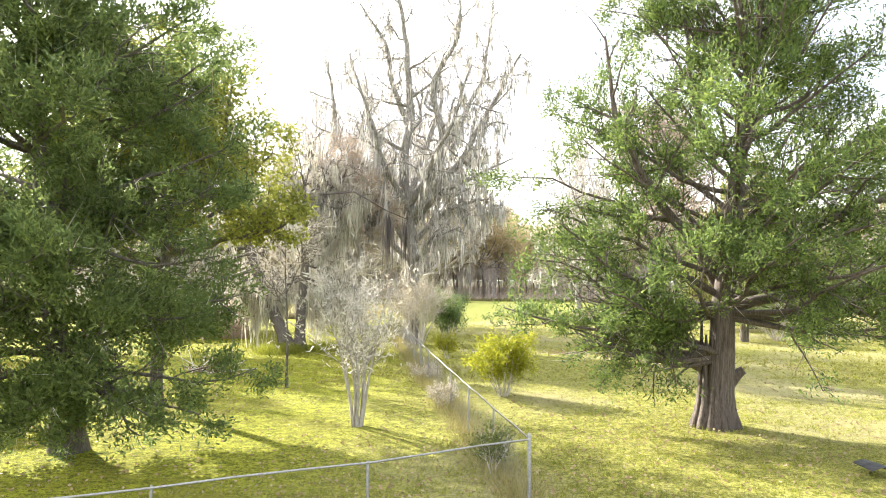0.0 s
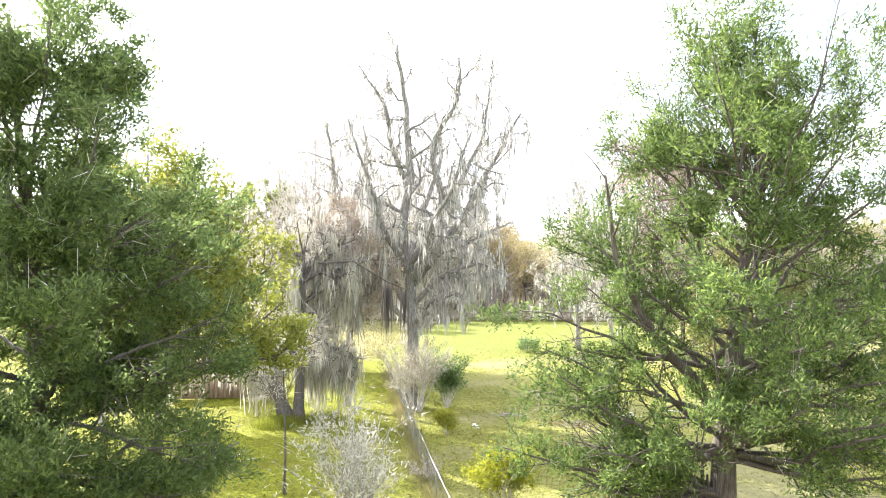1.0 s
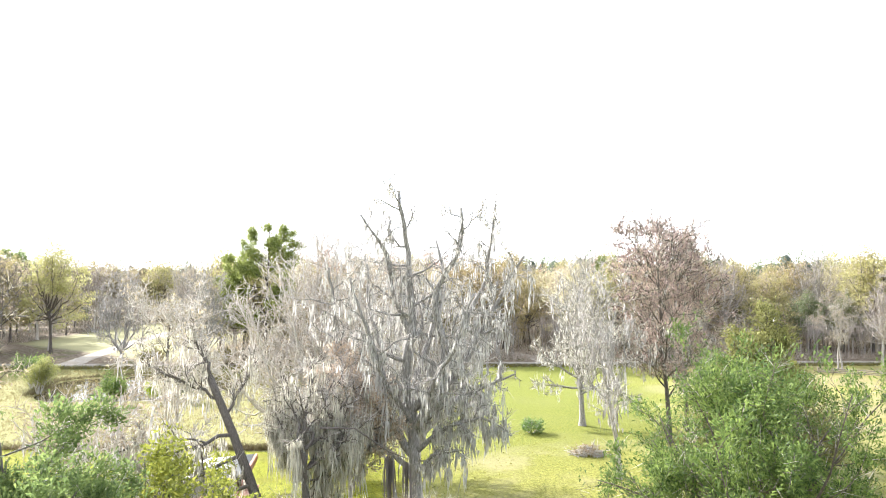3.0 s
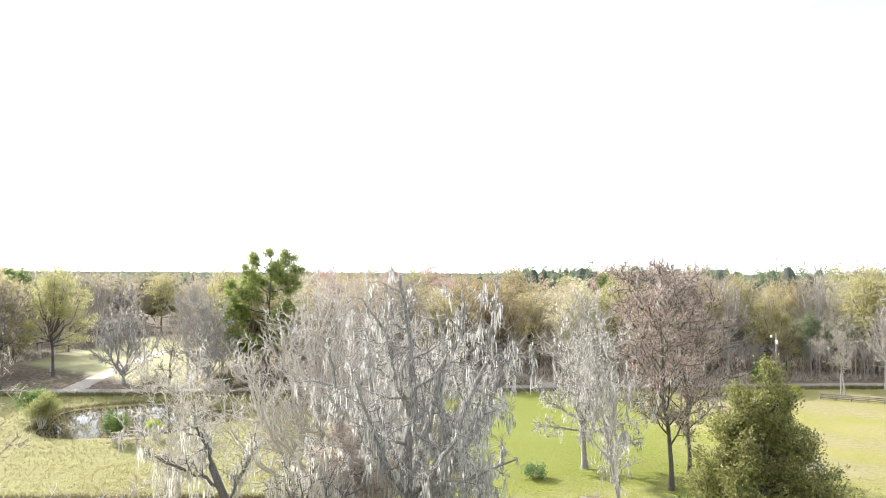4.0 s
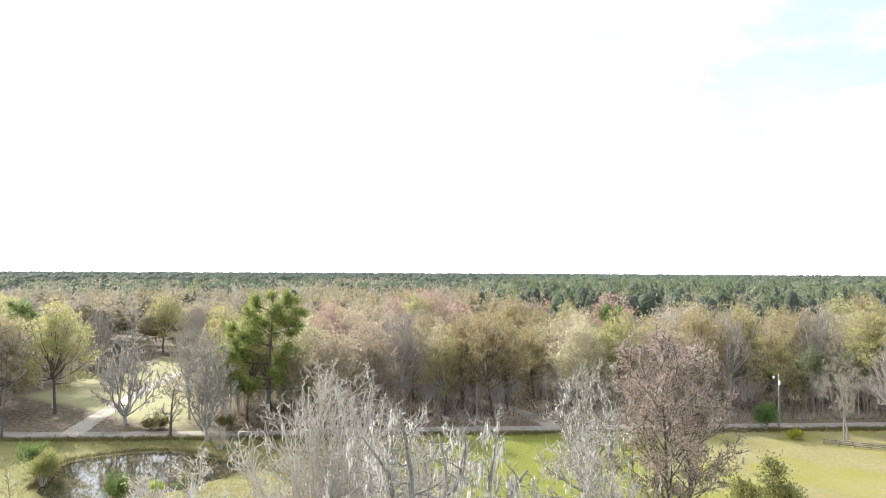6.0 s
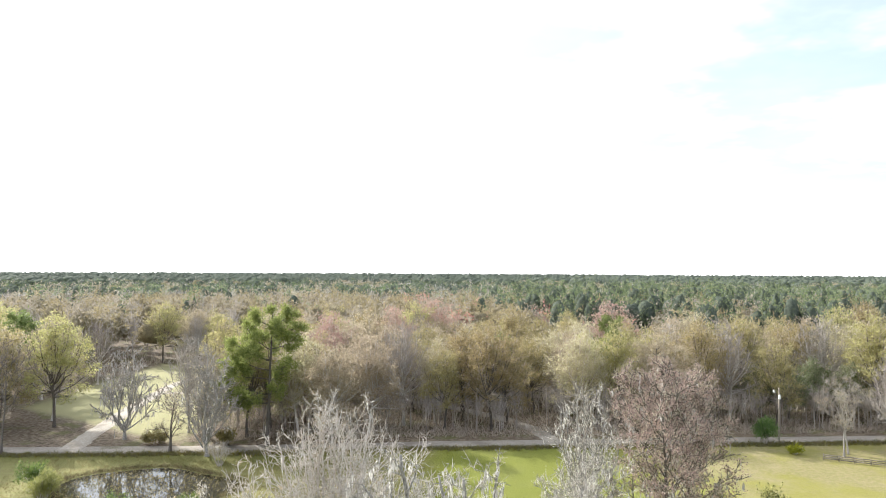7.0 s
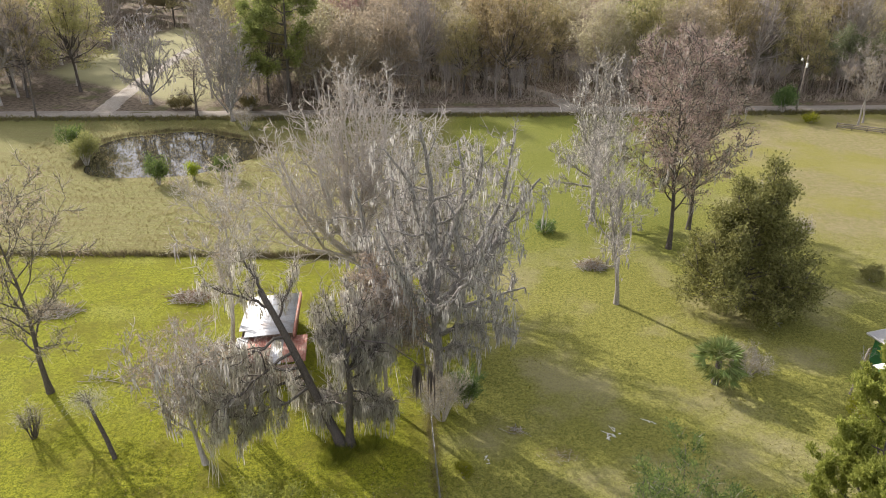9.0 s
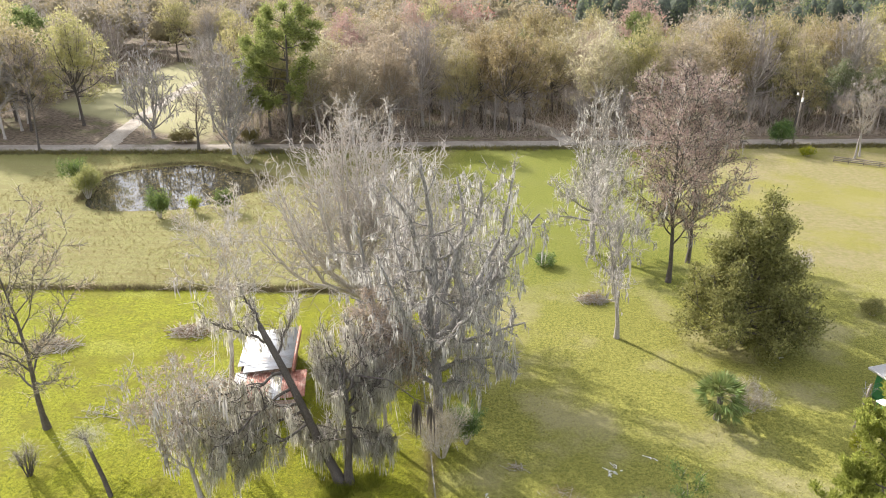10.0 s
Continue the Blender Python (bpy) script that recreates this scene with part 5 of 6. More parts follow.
build_woods()
spare = np.random.default_rng(5)
for kind_, x_ in zip(KINDS, (62, 74, 86, 98, 50, 110)):
    while any((kind_, i) not in USED for i in range(len(KINDS[kind_]))):
        x_ += 5
        plant(kind_, x_, 196 + spare.uniform(-6, 6), 20, spare)
lone_pine()
dome_tree("bare_tree", at(-68, 134.5), "forked bare gray tree hung with moss at the driveway", 72, 17.5, 6.5, 2.4, 0.36, ("bark_oak", "twig_wood", "bud_tan"), 11, (7, 4), 1500, 300, 0.2, 160, 1.1, 0.9, low=20.0)
dome_tree("bare_tree", at(-47.4, 123.4), "forked bare gray tree at the roadside", 73, 19.0, 6.0, 2.6, 0.36, ("bark_oak", "twig_wood", "bud_tan"), 13, (7, 5), 2200, 900, 0.2, 60, 0.8, 0.8, low=18.0)
understory()


def edge_spots(seed, n):
    """Places in the first rows of the woods, clear of the track and the clearing."""
    rng = np.random.default_rng(seed)
    x = rng.uniform(-56, 120, n)
    y = 144 + 0.115 * x + rng.exponential(14, n)
    track = np.interp(y, [138, 150, 160, 170, 182], [16, 12, 6, -4, -22])
    ok = np.abs(x - track) > 3.5
    return np.stack([x, y, np.ones(n)], -1)[ok]


far_bare("woodland_saplings", "thin bare saplings crowding the edge of the woods", "twig_wood", 95, edge_spots(21, 420), 9.5, 2.0, 22, 0.42)
far_woods("far_hardwoods", "distant hardwoods in yellow-olive bud", "canopy_tan", "far_olive", 81, far_spots(1, 360, 170, 450, False), 19.5, 6.4, 300, 1.25)
far_woods("far_hardwoods", "distant hardwoods in tan bud", "canopy_tan", "far_tan", 91, far_spots(11, 380, 170, 450, False), 19, 6.0, 280, 1.25)
far_woods("far_maples", "distant maples in red bloom", "canopy_red", "far_red", 88, far_spots(8, 12, 215, 380, False, 14, -10), 20, 5.0, 260, 1.2)
far_bare("far_bare_trees", "distant bare gray trees", "far_gray", 82, far_spots(2, 520, 170, 620, False), 19.5, 4.6, 60)
far_woods("far_pines", "distant dark green pines", "canopy_pine_hazed", "far_pine", 83, far_spots(3, 230, 300, 640, False), 21.5, 4.2, 150, 1.0, 9)
far_woods("far_pine_stand", "stand of green pines behind the woods", "canopy_pine_hazed", "far_pine", 87, far_spots(7, 430, 240, 560, False, 38, 2), 25.5, 4.2, 150, 1.0, 9)
far_woods("far_tan_belt", "tan budding woods in the distance", "canopy_tan", "far_tan", 86, far_spots(6, 460, 430, 1300, True), 18, 6.5, 60, 2.2)
far_bare("far_gray_belt", "bare gray woods in the distance", "far_gray", 85, far_spots(5, 700, 450, 1500, True), 19, 6.5, 40)
far_woods("far_pine_belt", "pine woods in the distance", "canopy_pine_hazed", "far_pine", 84, far_spots(4, 1500, 540, 1300, True), 19.5, 5.0, 60, 1.2, 9)
PUFF_V, PUFF_F = puff(1)
far_woods("far_pine_belt", "pine woods reaching the horizon", "canopy_pine_hazed", "far_pine", 94, far_spots(14, 8000, 1200, 4200, True), 19, 6.5, 0, 1.0)


# ---- shrubs and small plants ----
def shrub(name, m, label, seed, height, width, leaf, stems=14, leaves=2500, size=0.09, thick=0.05, bark="bark_gray", twigs=0, group="", thin=0.02):
    o = thing(name, m, label, "shrub", group)
    t = Tree(seed, seg=[5, 4, 3], gnarl=[0.10, 0.15, 0.2], up=[0.06, 0.06, 0.05], n=[5, 4], f0=[0.35, 0.25], ang=[38, 42], ratio=[0.5, 0.45], fall=[0.5, 0.4], rr=[0.55, 0.55], taper=[0.3, 0.3, 0.4])
    rng = t.rng
    for i in range(stems):
        a = i * 2.4 + rng.uniform(0, 0.5)
        out = width / height * rng.uniform(0.15, 0.62)
        t.grow((0.06 * width * math.cos(a), 0.06 * width * math.sin(a), -0.05), (out * math.cos(a), out * math.sin(a), 1), height * rng.uniform(0.6, 0.95), 0.012 * height, 0)
    if m.translation.y < 45:
        # near enough to tell the stems apart
        firsts = [k for k, limb in enumerate(t.limbs) if limb[2] == 0] + [len(t.limbs)]
        for k0, k1 in zip(firsts, firsts[1:]):
            bag = Bag()
            for pts, radii, lv in t.limbs[k0:k1]:
                if lv <= 1:
                    bag.tube(pts, radii, (5, 3)[lv])
            part("stem", bag, M[bark], o, smooth=True)
    else:
        part("stem_cluster", t.bark(1, (5, 3, 3)), M[bark], o, smooth=True)
    if twigs:
        part("fine_branching", t.twigs(twigs, 1, height * 0.14, thin), M["twig_gray"], o)
    if leaf:
        part("foliage", t.leaves(leaves, 1, size, thick, size * 0.9), M[leaf], o)
    return o


shrub("yellow_shrub", at(1.25, 24.0), "upright yellow-green shrub beside the fence", 101, 2.1, 1.7, "yellow_leaf", 15, 6000, 0.11, 0.06)
shrub("crape_myrtle", at(-2.9, 18.7), "bare multi-stemmed pale crape myrtle on the lawn", 102, 4.4, 1.7, "plume", 9, 1900, 0.16, 0.05, bark="bark_pale", twigs=700, thin=0.016)
shrub("evergreen_shrub", at(-1.2, 43.0), "dark green shrub at the foot of the oak", 103, 3.0, 1.8, "cedar_dark", 14, 5000, 0.13, 0.07)
shrub("yellow_shrub", at(-1.0, 35.5), "small bright yellow-green shrub against the fence", 104, 1.3, 1.0, "yellow_leaf", 10, 1800, 0.1, 0.06)
shrub("weed_clump", at(0.55, 14.6), "tangle of green weeds growing through the fence", 105, 0.95, 0.7, "cedar_leaf", 12, 1300, 0.08, 0.03)
shrub("weed_clump", at(-0.7, 21.5), "dry brown weeds along the fence", 106, 0.9, 1.3, "dead_leaf", 14, 900, 0.06, 0.02, twigs=900)
shrub("weed_clump", at(-1.6, 27.5), "dry brown weeds along the fence", 107, 0.9, 1.6, "dead_leaf", 14, 900, 0.06, 0.02, twigs=900)
shrub("yellow_shrub", at(-11.3, 17.6), "low sunlit yellow-green shrub under the cedar", 127, 1.5, 2.6, "yellow_leaf", 14, 3500, 0.1, 0.06)
shrub("gray_shrub", at(-2.9, 41.4), "tangle of gray-brown vines and twigs round the foot of the oak", 128, 4.4, 4.2, "bud_tan", 18, 2600, 0.12, 0.06, twigs=2600)
shrub("gray_shrub", at(21.4, 49.0), "twiggy gray-brown shrub beside the palm", 108, 2.6, 4.6, "bud_tan", 20, 1500, 0.12, 0.06, twigs=2600)
shrub("round_shrub", at(39.6, 66.9), "small clipped dark evergreen shrub on the lawn", 109, 1.7, 2.6, "olive_leaf", 18, 3500, 0.16, 0.09)
shrub("bare_shrub", at(36.5, 77.0), "bare gray shrub on the tan lawn", 110, 3.0, 2.6, None, 14, twigs=1500)
shrub("bare_shrub", at(31.0, 79.0), "twiggy gray shrub beside the evergreen", 111, 6.5, 3.6, None, 10, twigs=1800)
shrub("sprouting_stump", at(-31.6, 37.1), "cut stump with a spray of bare sprouts", 112, 3.0, 2.6, None, 22, twigs=600, bark="bark_dark")
shrub("pond_shrub", at(-45.9, 89.0), "upright green shrub on the pond bank", 113, 4.0, 2.4, "cedar_leaf", 12, 4200, 0.28, 0.13, group="pond shrubs")
shrub("pond_shrub", at(-41.9, 91.4), "small yellow shrub on the pond bank", 114, 2.5, 1.4, "yellow_leaf", 10, 1800, 0.22, 0.12, group="pond shrubs")
shrub("pond_shrub", at(-38.0, 92.5), "green shrub on the pond bank", 115, 3.2, 2.4, "cedar_leaf", 12, 3200, 0.26, 0.13, group="pond shrubs")
shrub("pond_shrub", at(-60.5, 96.5), "dark rush-like shrub at the pond", 116, 4.6, 3.6, "olive_leaf", 14, 4200, 0.3, 0.12, group="pond shrubs")
shrub("pond_shrub", at(-64.5, 101.0), "green shrub at the pond", 117, 4.8, 3.0, "cedar_leaf", 14, 3600, 0.3, 0.13, group="pond shrubs")
shrub("round_shrub", at(-60.5, 131.5), "low gray-green mounded shrub by the driveway", 118, 2.6, 6.0, "olive_leaf", 18, 3000, 0.3, 0.16)
shrub("round_shrub", at(-47.0, 131.5), "low gray-green shrub beyond the road", 119, 3.0, 4.5, "olive_leaf", 16, 2400, 0.3, 0.16)
shrub("evergreen_shrub", at(56.3, 139.0), "rounded green shrub at the roadside", 120, 4.6, 3.6, "cedar_dark", 16, 3600, 0.34, 0.18)
shrub("yellow_shrub", at(58.5, 131.5), "low yellow-green shrub in the field", 121, 1.8, 3.2, "yellow_leaf", 14, 1500, 0.25, 0.14)
shrub("bare_shrub", at(-43.0, 117.5), "bare shrub on the far pond bank", 122, 4.2, 4.6, "bud_tan", 14, 700, 0.2, 0.1, twigs=1800)
shrub("low_shrub", at(28.0, 44.2), "low shrub with yellow-green leaves by the house", 125, 1.5, 2.4, "yellow_leaf", 12, 1600, 0.12, 0.06)
shrub("low_shrub", at(6.6, 76.8), "fallen leafy branch heap on the grass", 126, 1.6, 3.6, "cedar_dark", 14, 1500, 0.2, 0.1, twigs=600)

bare_tree("bare_tree", at(-55.0, 125.4), "small bare forked tree at the roadside", 131, 9.5, 0.3, ("bark_dark", "twig_brown", "bud_tan"), 12, 0.5, 2200, 500, 0, 0, 0.18, ang=60, twig_w=0.035, thick=(6, 4))
bare_tree("bare_tree", at(67.0, 131.0), "slender bare pale tree at the field edge", 132, 12.0, 0.16, ("bark_pale", "twig_wood", "bud_tan"), 10, 0.3, 1500, 500, 0, 0, 0.3, twig_w=0.035, thick=(6, 4))
bare_tree("bare_tree", at(68.5, 132.5), "slender bare pale tree at the field edge", 133, 13.0, 0.16, ("bark_pale", "twig_wood", "bud_tan"), 10, 0.3, 1500, 500, 0, 0, 0.3, twig_w=0.035, thick=(6, 4))
bare_tree("bare_tree", at(78.0, 130.0), "broad bare whitish tree by the road", 134, 15.0, 0.3, ("bark_pale", "twig_wood", "bud_tan"), 16, 0.5, 4500, 900, 0, 0, 0.15, ang=58, twig_w=0.04, thick=(6, 4))
bare_tree("bare_tree", at(-84.5, 122.5), "slender bare tree at the roadside", 135, 17.0, 0.2, ("bark_dark", "twig_wood", "bud_tan"), 11, 0.35, 2200, 900, 0, 0, 0.35, twig_w=0.04, thick=(6, 4))


def palm():
    o = thing("palm", at(18.5, 47.6, 0, 0, 1.3), "low fan palm with green fronds", "palm")
    rng = np.random.default_rng(140)
    bag = Bag()
    bag.tube([(0, 0, -0.1), (0.05, 0, 0.8), (0.0, 0, 1.6)], [0.24, 0.2, 0.18], 9)
    part("trunk", bag, M["bark_dark"], o, smooth=True)
    for i in range(46):
        a, el = i * 2.4, rng.uniform(-0.35, 1.35)
        d = np.array([math.cos(a) * math.cos(el), math.sin(a) * math.cos(el), math.sin(el)])
        base = np.array([0, 0, 1.55])
        hub = base + d * rng.uniform(0.6, 1.15)
        bag = Bag()
        bag.tube([base, (base + hub) / 2 + [0, 0, 0.05], hub], [0.02, 0.015, 0.012], 4)
        s = unit(np.cross(d, [0, 0, 1.0]))
        u = np.cross(s, d)
        k = 18
        fan = np.linspace(-1.45, 1.45, k)
        tips = hub + (np.cos(fan)[:, None] * d + np.sin(fan)[:, None] * s) * rng.uniform(0.8, 1.0, k)[:, None] + u * (-0.2 * np.abs(fan))[:, None] - np.array([0, 0, 0.12])
        bag.kites(np.repeat(hub[None], k, 0), tips, 0.085, rng, 0.5)
        part("frond", bag, M["palm_leaf"], o)


def brush_pile(m, label, seed, r, h, n, leaf=0):
    o = thing("brush_pile", m, label, "brush pile")
    rng = np.random.default_rng(seed)
    bag = Bag()
    for _ in range(n):
        a, q = rng.uniform(0, 6.28), rng.uniform(0, 1) ** 0.5
        c = np.array([math.cos(a) * q * r, math.sin(a) * q * r * 0.6, h * (1 - q) * rng.uniform(0.1, 0.9) + 0.05])
        d = rng.normal(0, 1, 3) * [1, 0.7, 0.3]
        d = unit(d) * rng.uniform(0.4, 1.3)
        bag.tube([c - d, c + rng.normal(0, 0.06, 3), c + d + rng.normal(0, 0.1, 3)], [0.035, 0.028, 0.01], 4)
    part("branch_tangle", bag, M["bark_gray"], o)
    if leaf:
        bag = Bag()
        c = rng.normal(0, 1, (leaf, 3)) * [r * 0.45, r * 0.3, h * 0.3] + [0, 0, h * 0.3]
        c[:, 2] = np.abs(c[:, 2]) + 0.02
        bag.kites(c, c + rng.normal(0, 0.16, (leaf, 3)), 0.08, rng)
        part("leaf_litter", bag, M["dead_leaf"], o)


palm()
brush_pile(at(-40.0, 54.2), "heap of gray cut branches on the grass", 151, 2.2, 0.9, 130, 400)
brush_pile(at(-28.3, 57.8), "heap of gray cut branches and dead leaves", 152, 2.3, 0.8, 130, 600)
brush_pile(at(11.2, 67.8), "round heap of gray brush on the lawn", 153, 1.6, 1.1, 120, 500)
brush_pile(at(-10.6, 29.0), "low scatter of gray twigs on the lawn", 154, 0.9, 0.15, 26, 200)
brush_pile(at(2.4, 40.5, 0, 0, 0.6), "low scatter of gray twigs under the oak", 155, 1.1, 0.2, 22, 60)
brush_pile(at(5.5, 38.2, 0, 0, 0.35), "thin scatter of dead twigs on the lawn", 156, 4.5, 0.3, 26, 900)
brush_pile(at(-30.5, 44.5), "few cut branches beside the bare tree", 157, 1.2, 0.3, 26, 0)
brush_pile(at(13.2, 26.3, 0, 0, 0.4), "small heap of sticks on the mown lawn", 158, 0.3, 0.4, 9, 60)


def snag():
    o = thing("snag", at(-24.9, 35.6), "leaning dead snag with a broom of twigs on top", "dead tree")
    rng = np.random.default_rng(160)
    bag = Bag()
    p = np.array([(0, 0, -0.1), (-0.5, 0.3, 1.4), (-1.0, 0.5, 2.8), (-1.5, 0.8, 4.1)])
    bag.tube(p, [0.17, 0.15, 0.13, 0.09], 8)
    for _ in range(9):
        a = rng.uniform(0, 6.28)
        bag.tube([p[3] - [0, 0, 0.2], p[3] + [math.cos(a) * 0.5, math.sin(a) * 0.5, 0.3], p[3] + [math.cos(a) * 1.2, math.sin(a) * 1.2, rng.uniform(0.1, 0.8)]], [0.04, 0.025, 0.01], 4)
    part("trunk", bag, M["bark_dark"], o, smooth=True)
    bag = Bag()
    c = np.repeat(p[3][None], 700, 0) + rng.normal(0, 0.55, (700, 3)) * [1.2, 1.2, 0.45]
    bag.slivers(c, c + rng.normal(0, 0.45, (700, 3)), 0.018, rng)
    part("fine_branching", bag, M["twig_gray"], o)


snag()


# ---- shed ----
def corrugated(bag, x0, x1, y0, y1, z0, z1, pitch=0.2, depth=0.035, sheet=0.02):
    """A ribbed sheet that falls from z0 at y0 to z1 at y1, ribs along the fall."""
    xs = np.arange(x0, x1 + 0.001, pitch / 4)
    wave = np.array([0, depth, depth, 0])[np.arange(len(xs)) % 4]
    v = []
    for lift in (0.0, sheet):
        for y, z in ((y0, z0), (y1, z1)):
            v.append(np.stack([xs, np.full(len(xs), y), z + wave + lift], -1))
    n = len(xs)
    i = np.arange(n - 1)
    q = [np.stack([i, i + 1, i + n + 1, i + n], -1), np.stack([i + 2 * n, i + 3 * n, i + 3 * n + 1, i + 2 * n + 1], -1), np.stack([i, i + 2 * n, i + 2 * n + 1, i + 1], -1), np.stack([i + n, i + n + 1, i + 3 * n + 1, i + 3 * n], -1)]
    bag.add(np.concatenate(v), None, np.concatenate(q))


def shed():
    o = thing("shed", pose(-18.4, 50.8, 0, 0, 0, 10), "old pinkish timber shed with pale corrugated metal roof and rusty lean-to", "shed")
    rng = np.random.default_rng(170)
    w, d = 1.95, 3.2
    # walls of upright boards, each its own piece
    for x0, y0, x1, y1, h0, h1 in ((-w, -d, w, -d, 2.5, 2.8), (-w, d, w, d, 2.5, 2.8), (-w, -d, -w, d, 2.5, 2.5), (w, -d, w, d, 2.8, 2.8)):
        length = math.hypot(x1 - x0, y1 - y0)
        n = int(length / 0.29)
        for i in range(n):
            f = (i + 0.5) / n
            bag = Bag()
            h = h0 + (h1 - h0) * f + rng.uniform(-0.01, 0.01)
            ux, uy = (x1 - x0) / length, (y1 - y0) / length
            m = Matrix.Translation((x0 + (x1 - x0) * f, y0 + (y1 - y0) * f, 0)) @ Matrix.Rotation(math.atan2(uy, ux), 4, "Z")
            bag.box((-0.138, -0.013, 0.03), (0.138, 0.013 + rng.uniform(0, 0.006), h), m)
            part("board", bag, M["pink_wood"], o)
    for x, y in ((-w, -d), (w, -d), (-w, d), (w, d)):
        bag = Bag()
        s = 0.05
        bag.box((x * 0.985 - s, y * 0.985 - s, 0), (x * 0.985 + s, y * 0.985 + s, 2.48))
        part("corner_post", bag, M["old_wood"], o)
    # roof sheets lie across the shed, their ribs along the fall
    for i in range(7):
        bag = Bag()
        y0 = -d - 0.25 + i * 0.97
        lift = 0.006 * (i % 2)
        short = 0.55 if i < 1 else 0.0
        corrugated(bag, y0, y0 + 1.0, w + 0.28, -w - 0.3 + short, 2.93 + lift, 2.62 + lift, 0.25, 0.05)
        bag.v = [v[:, [1, 0, 2]] for v in bag.v]
        part("roof_sheet", bag, M["roof_metal"], o, "pale corrugated metal sheet")
    bag = Bag()
    bag.box((w + 0.29, -d - 0.3, 2.5), (w + 0.5, d + 0.3, 2.96))
    part("barge_board", bag, M["rust_red"], o, "rusty red edge trim")
    # lean-to towards the near side, patched with odd sheets
    for i in range(6):
        bag = Bag()
        x0 = -2.3 + i * 0.95
        drop = rng.uniform(0, 0.5)
        corrugated(bag, x0, x0 + 0.98, -d + 0.1, -d - 3.5 + drop, 2.42 + 0.006 * (i % 2), 1.95 + 0.006 * (i % 2))
        part("lean_to_sheet", bag, M["roof_metal" if i in (0, 3) else "rust_red"], o, "pale metal sheet" if i in (0, 3) else "rusty corrugated metal sheet")
    for i in range(19):
        bag = Bag()
        x = -2.15 + i * 0.29
        bag.box((x - 0.138, -d - 3.32, 0.03), (x + 0.138, -d - 3.29 + rng.uniform(0, 0.008), 1.9 + rng.uniform(-0.02, 0.0)))
        part("board", bag, M["pink_wood"], o)


shed()


# ---- house and poles ----
def house():
    o = thing("house", pose(31.6, 51.9, 0, 0, 0, 21), "green-painted house with white fascia and gray roof", "house")
    wall_h, wx, dy = 2.6, 9.0, 11.0
    for i in range(12):
        z = 0.25 + i * 0.19
        bag = Bag()
        bag.box((0.47, -dy, z), (0.5, -0.5, z + 0.185))
        part("siding_board", bag, M["green_paint"], o)
        bag = Bag()
        bag.box((0.5, -0.5, z), (wx, -0.47, z + 0.185))
        part("siding_board", bag, M["green_paint"], o)
    bag = Bag()
    bag.box((0.504, -dy, 0.0), (wx, -0.504, wall_h))
    part("wall", bag, M["green_paint"], o)
    bag = Bag()
    h, r = wall_h, wall_h + 1.1
    v = [(0, 0, h + 0.12), (wx + 0.5, 0, h + 0.12), (wx + 0.5, -dy - 0.5, h + 0.12), (0, -dy - 0.5, h + 0.12), (wx / 2, -4, r), (wx / 2, -dy + 3.5, r), (0, 0, h), (wx + 0.5, 0, h), (wx + 0.5, -dy - 0.5, h), (0, -dy - 0.5, h)]
    bag.add(v, [(0, 4, 1), (2, 5, 3)], [(0, 3, 5, 4), (1, 4, 5, 2), (6, 7, 8, 9), (0, 1, 7, 6), (1, 2, 8, 7), (2, 3, 9, 8), (3, 0, 6, 9)])
    part("roof", bag, M["shingle"], o)
    bag = Bag()
    bag.box((-0.03, -dy - 0.5, h - 0.06), (-0.003, 0.03, h + 0.13))
    bag.box((-0.003, 0.003, h - 0.06), (wx + 0.5, 0.03, h + 0.13))
    part("fascia", bag, M["white_paint"], o, "white painted fascia board")
    bag = Bag()
    bag.box((-2.6, -4.3, 2.1), (0.4, -3.3, 2.18))
    part("porch_roof", bag, M["white_paint"], o, "flat white porch roof")
    for x, y in ((-2.5, -4.2), (-2.5, -3.4)):
        bag = Bag()
        bag.box((x - 0.05, y - 0.05, 0), (x + 0.05, y + 0.05, 2.1))
        part("porch_post", bag, M["green_paint"], o)
    bag = Bag()
    bag.box((-2.0, -4.2, 0.0), (0.46, -3.4, 2.09))
    part("porch_wall", bag, M["green_paint"], o)


def leaning_pole():
    o = thing("utility_pole", at(28.6, 46.9), "short leaning service pole with a bundle of wires", "pole")
    bag = Bag()
    bag.tube([(0, 0, -0.2), (0.25, 0, 2.0), (0.5, 0.05, 4.2), (0.52, 0.05, 4.25)], [0.09, 0.08, 0.07, 0.02], 9)
    part("pole", bag, M["old_wood"], o, smooth=True)
    rng = np.random.default_rng(180)
    bag = Bag()
    for _ in range(7):
        c = np.array([0.45, 0.05, 4.0])
        bag.tube([c, c + rng.normal(0, 0.25, 3), c + rng.normal(0, 0.35, 3) - [0.2, 0, 0.5], c + [0, 0, -0.9]], [0.015] * 4, 4)
    part("wire_bundle", bag, M["galvanized"], o)
    bag = Bag()
    bag.box((0.1, -0.2, 1.3), (0.4, -0.07, 1.75))
    part("meter_box", bag, M["galvanized"], o)


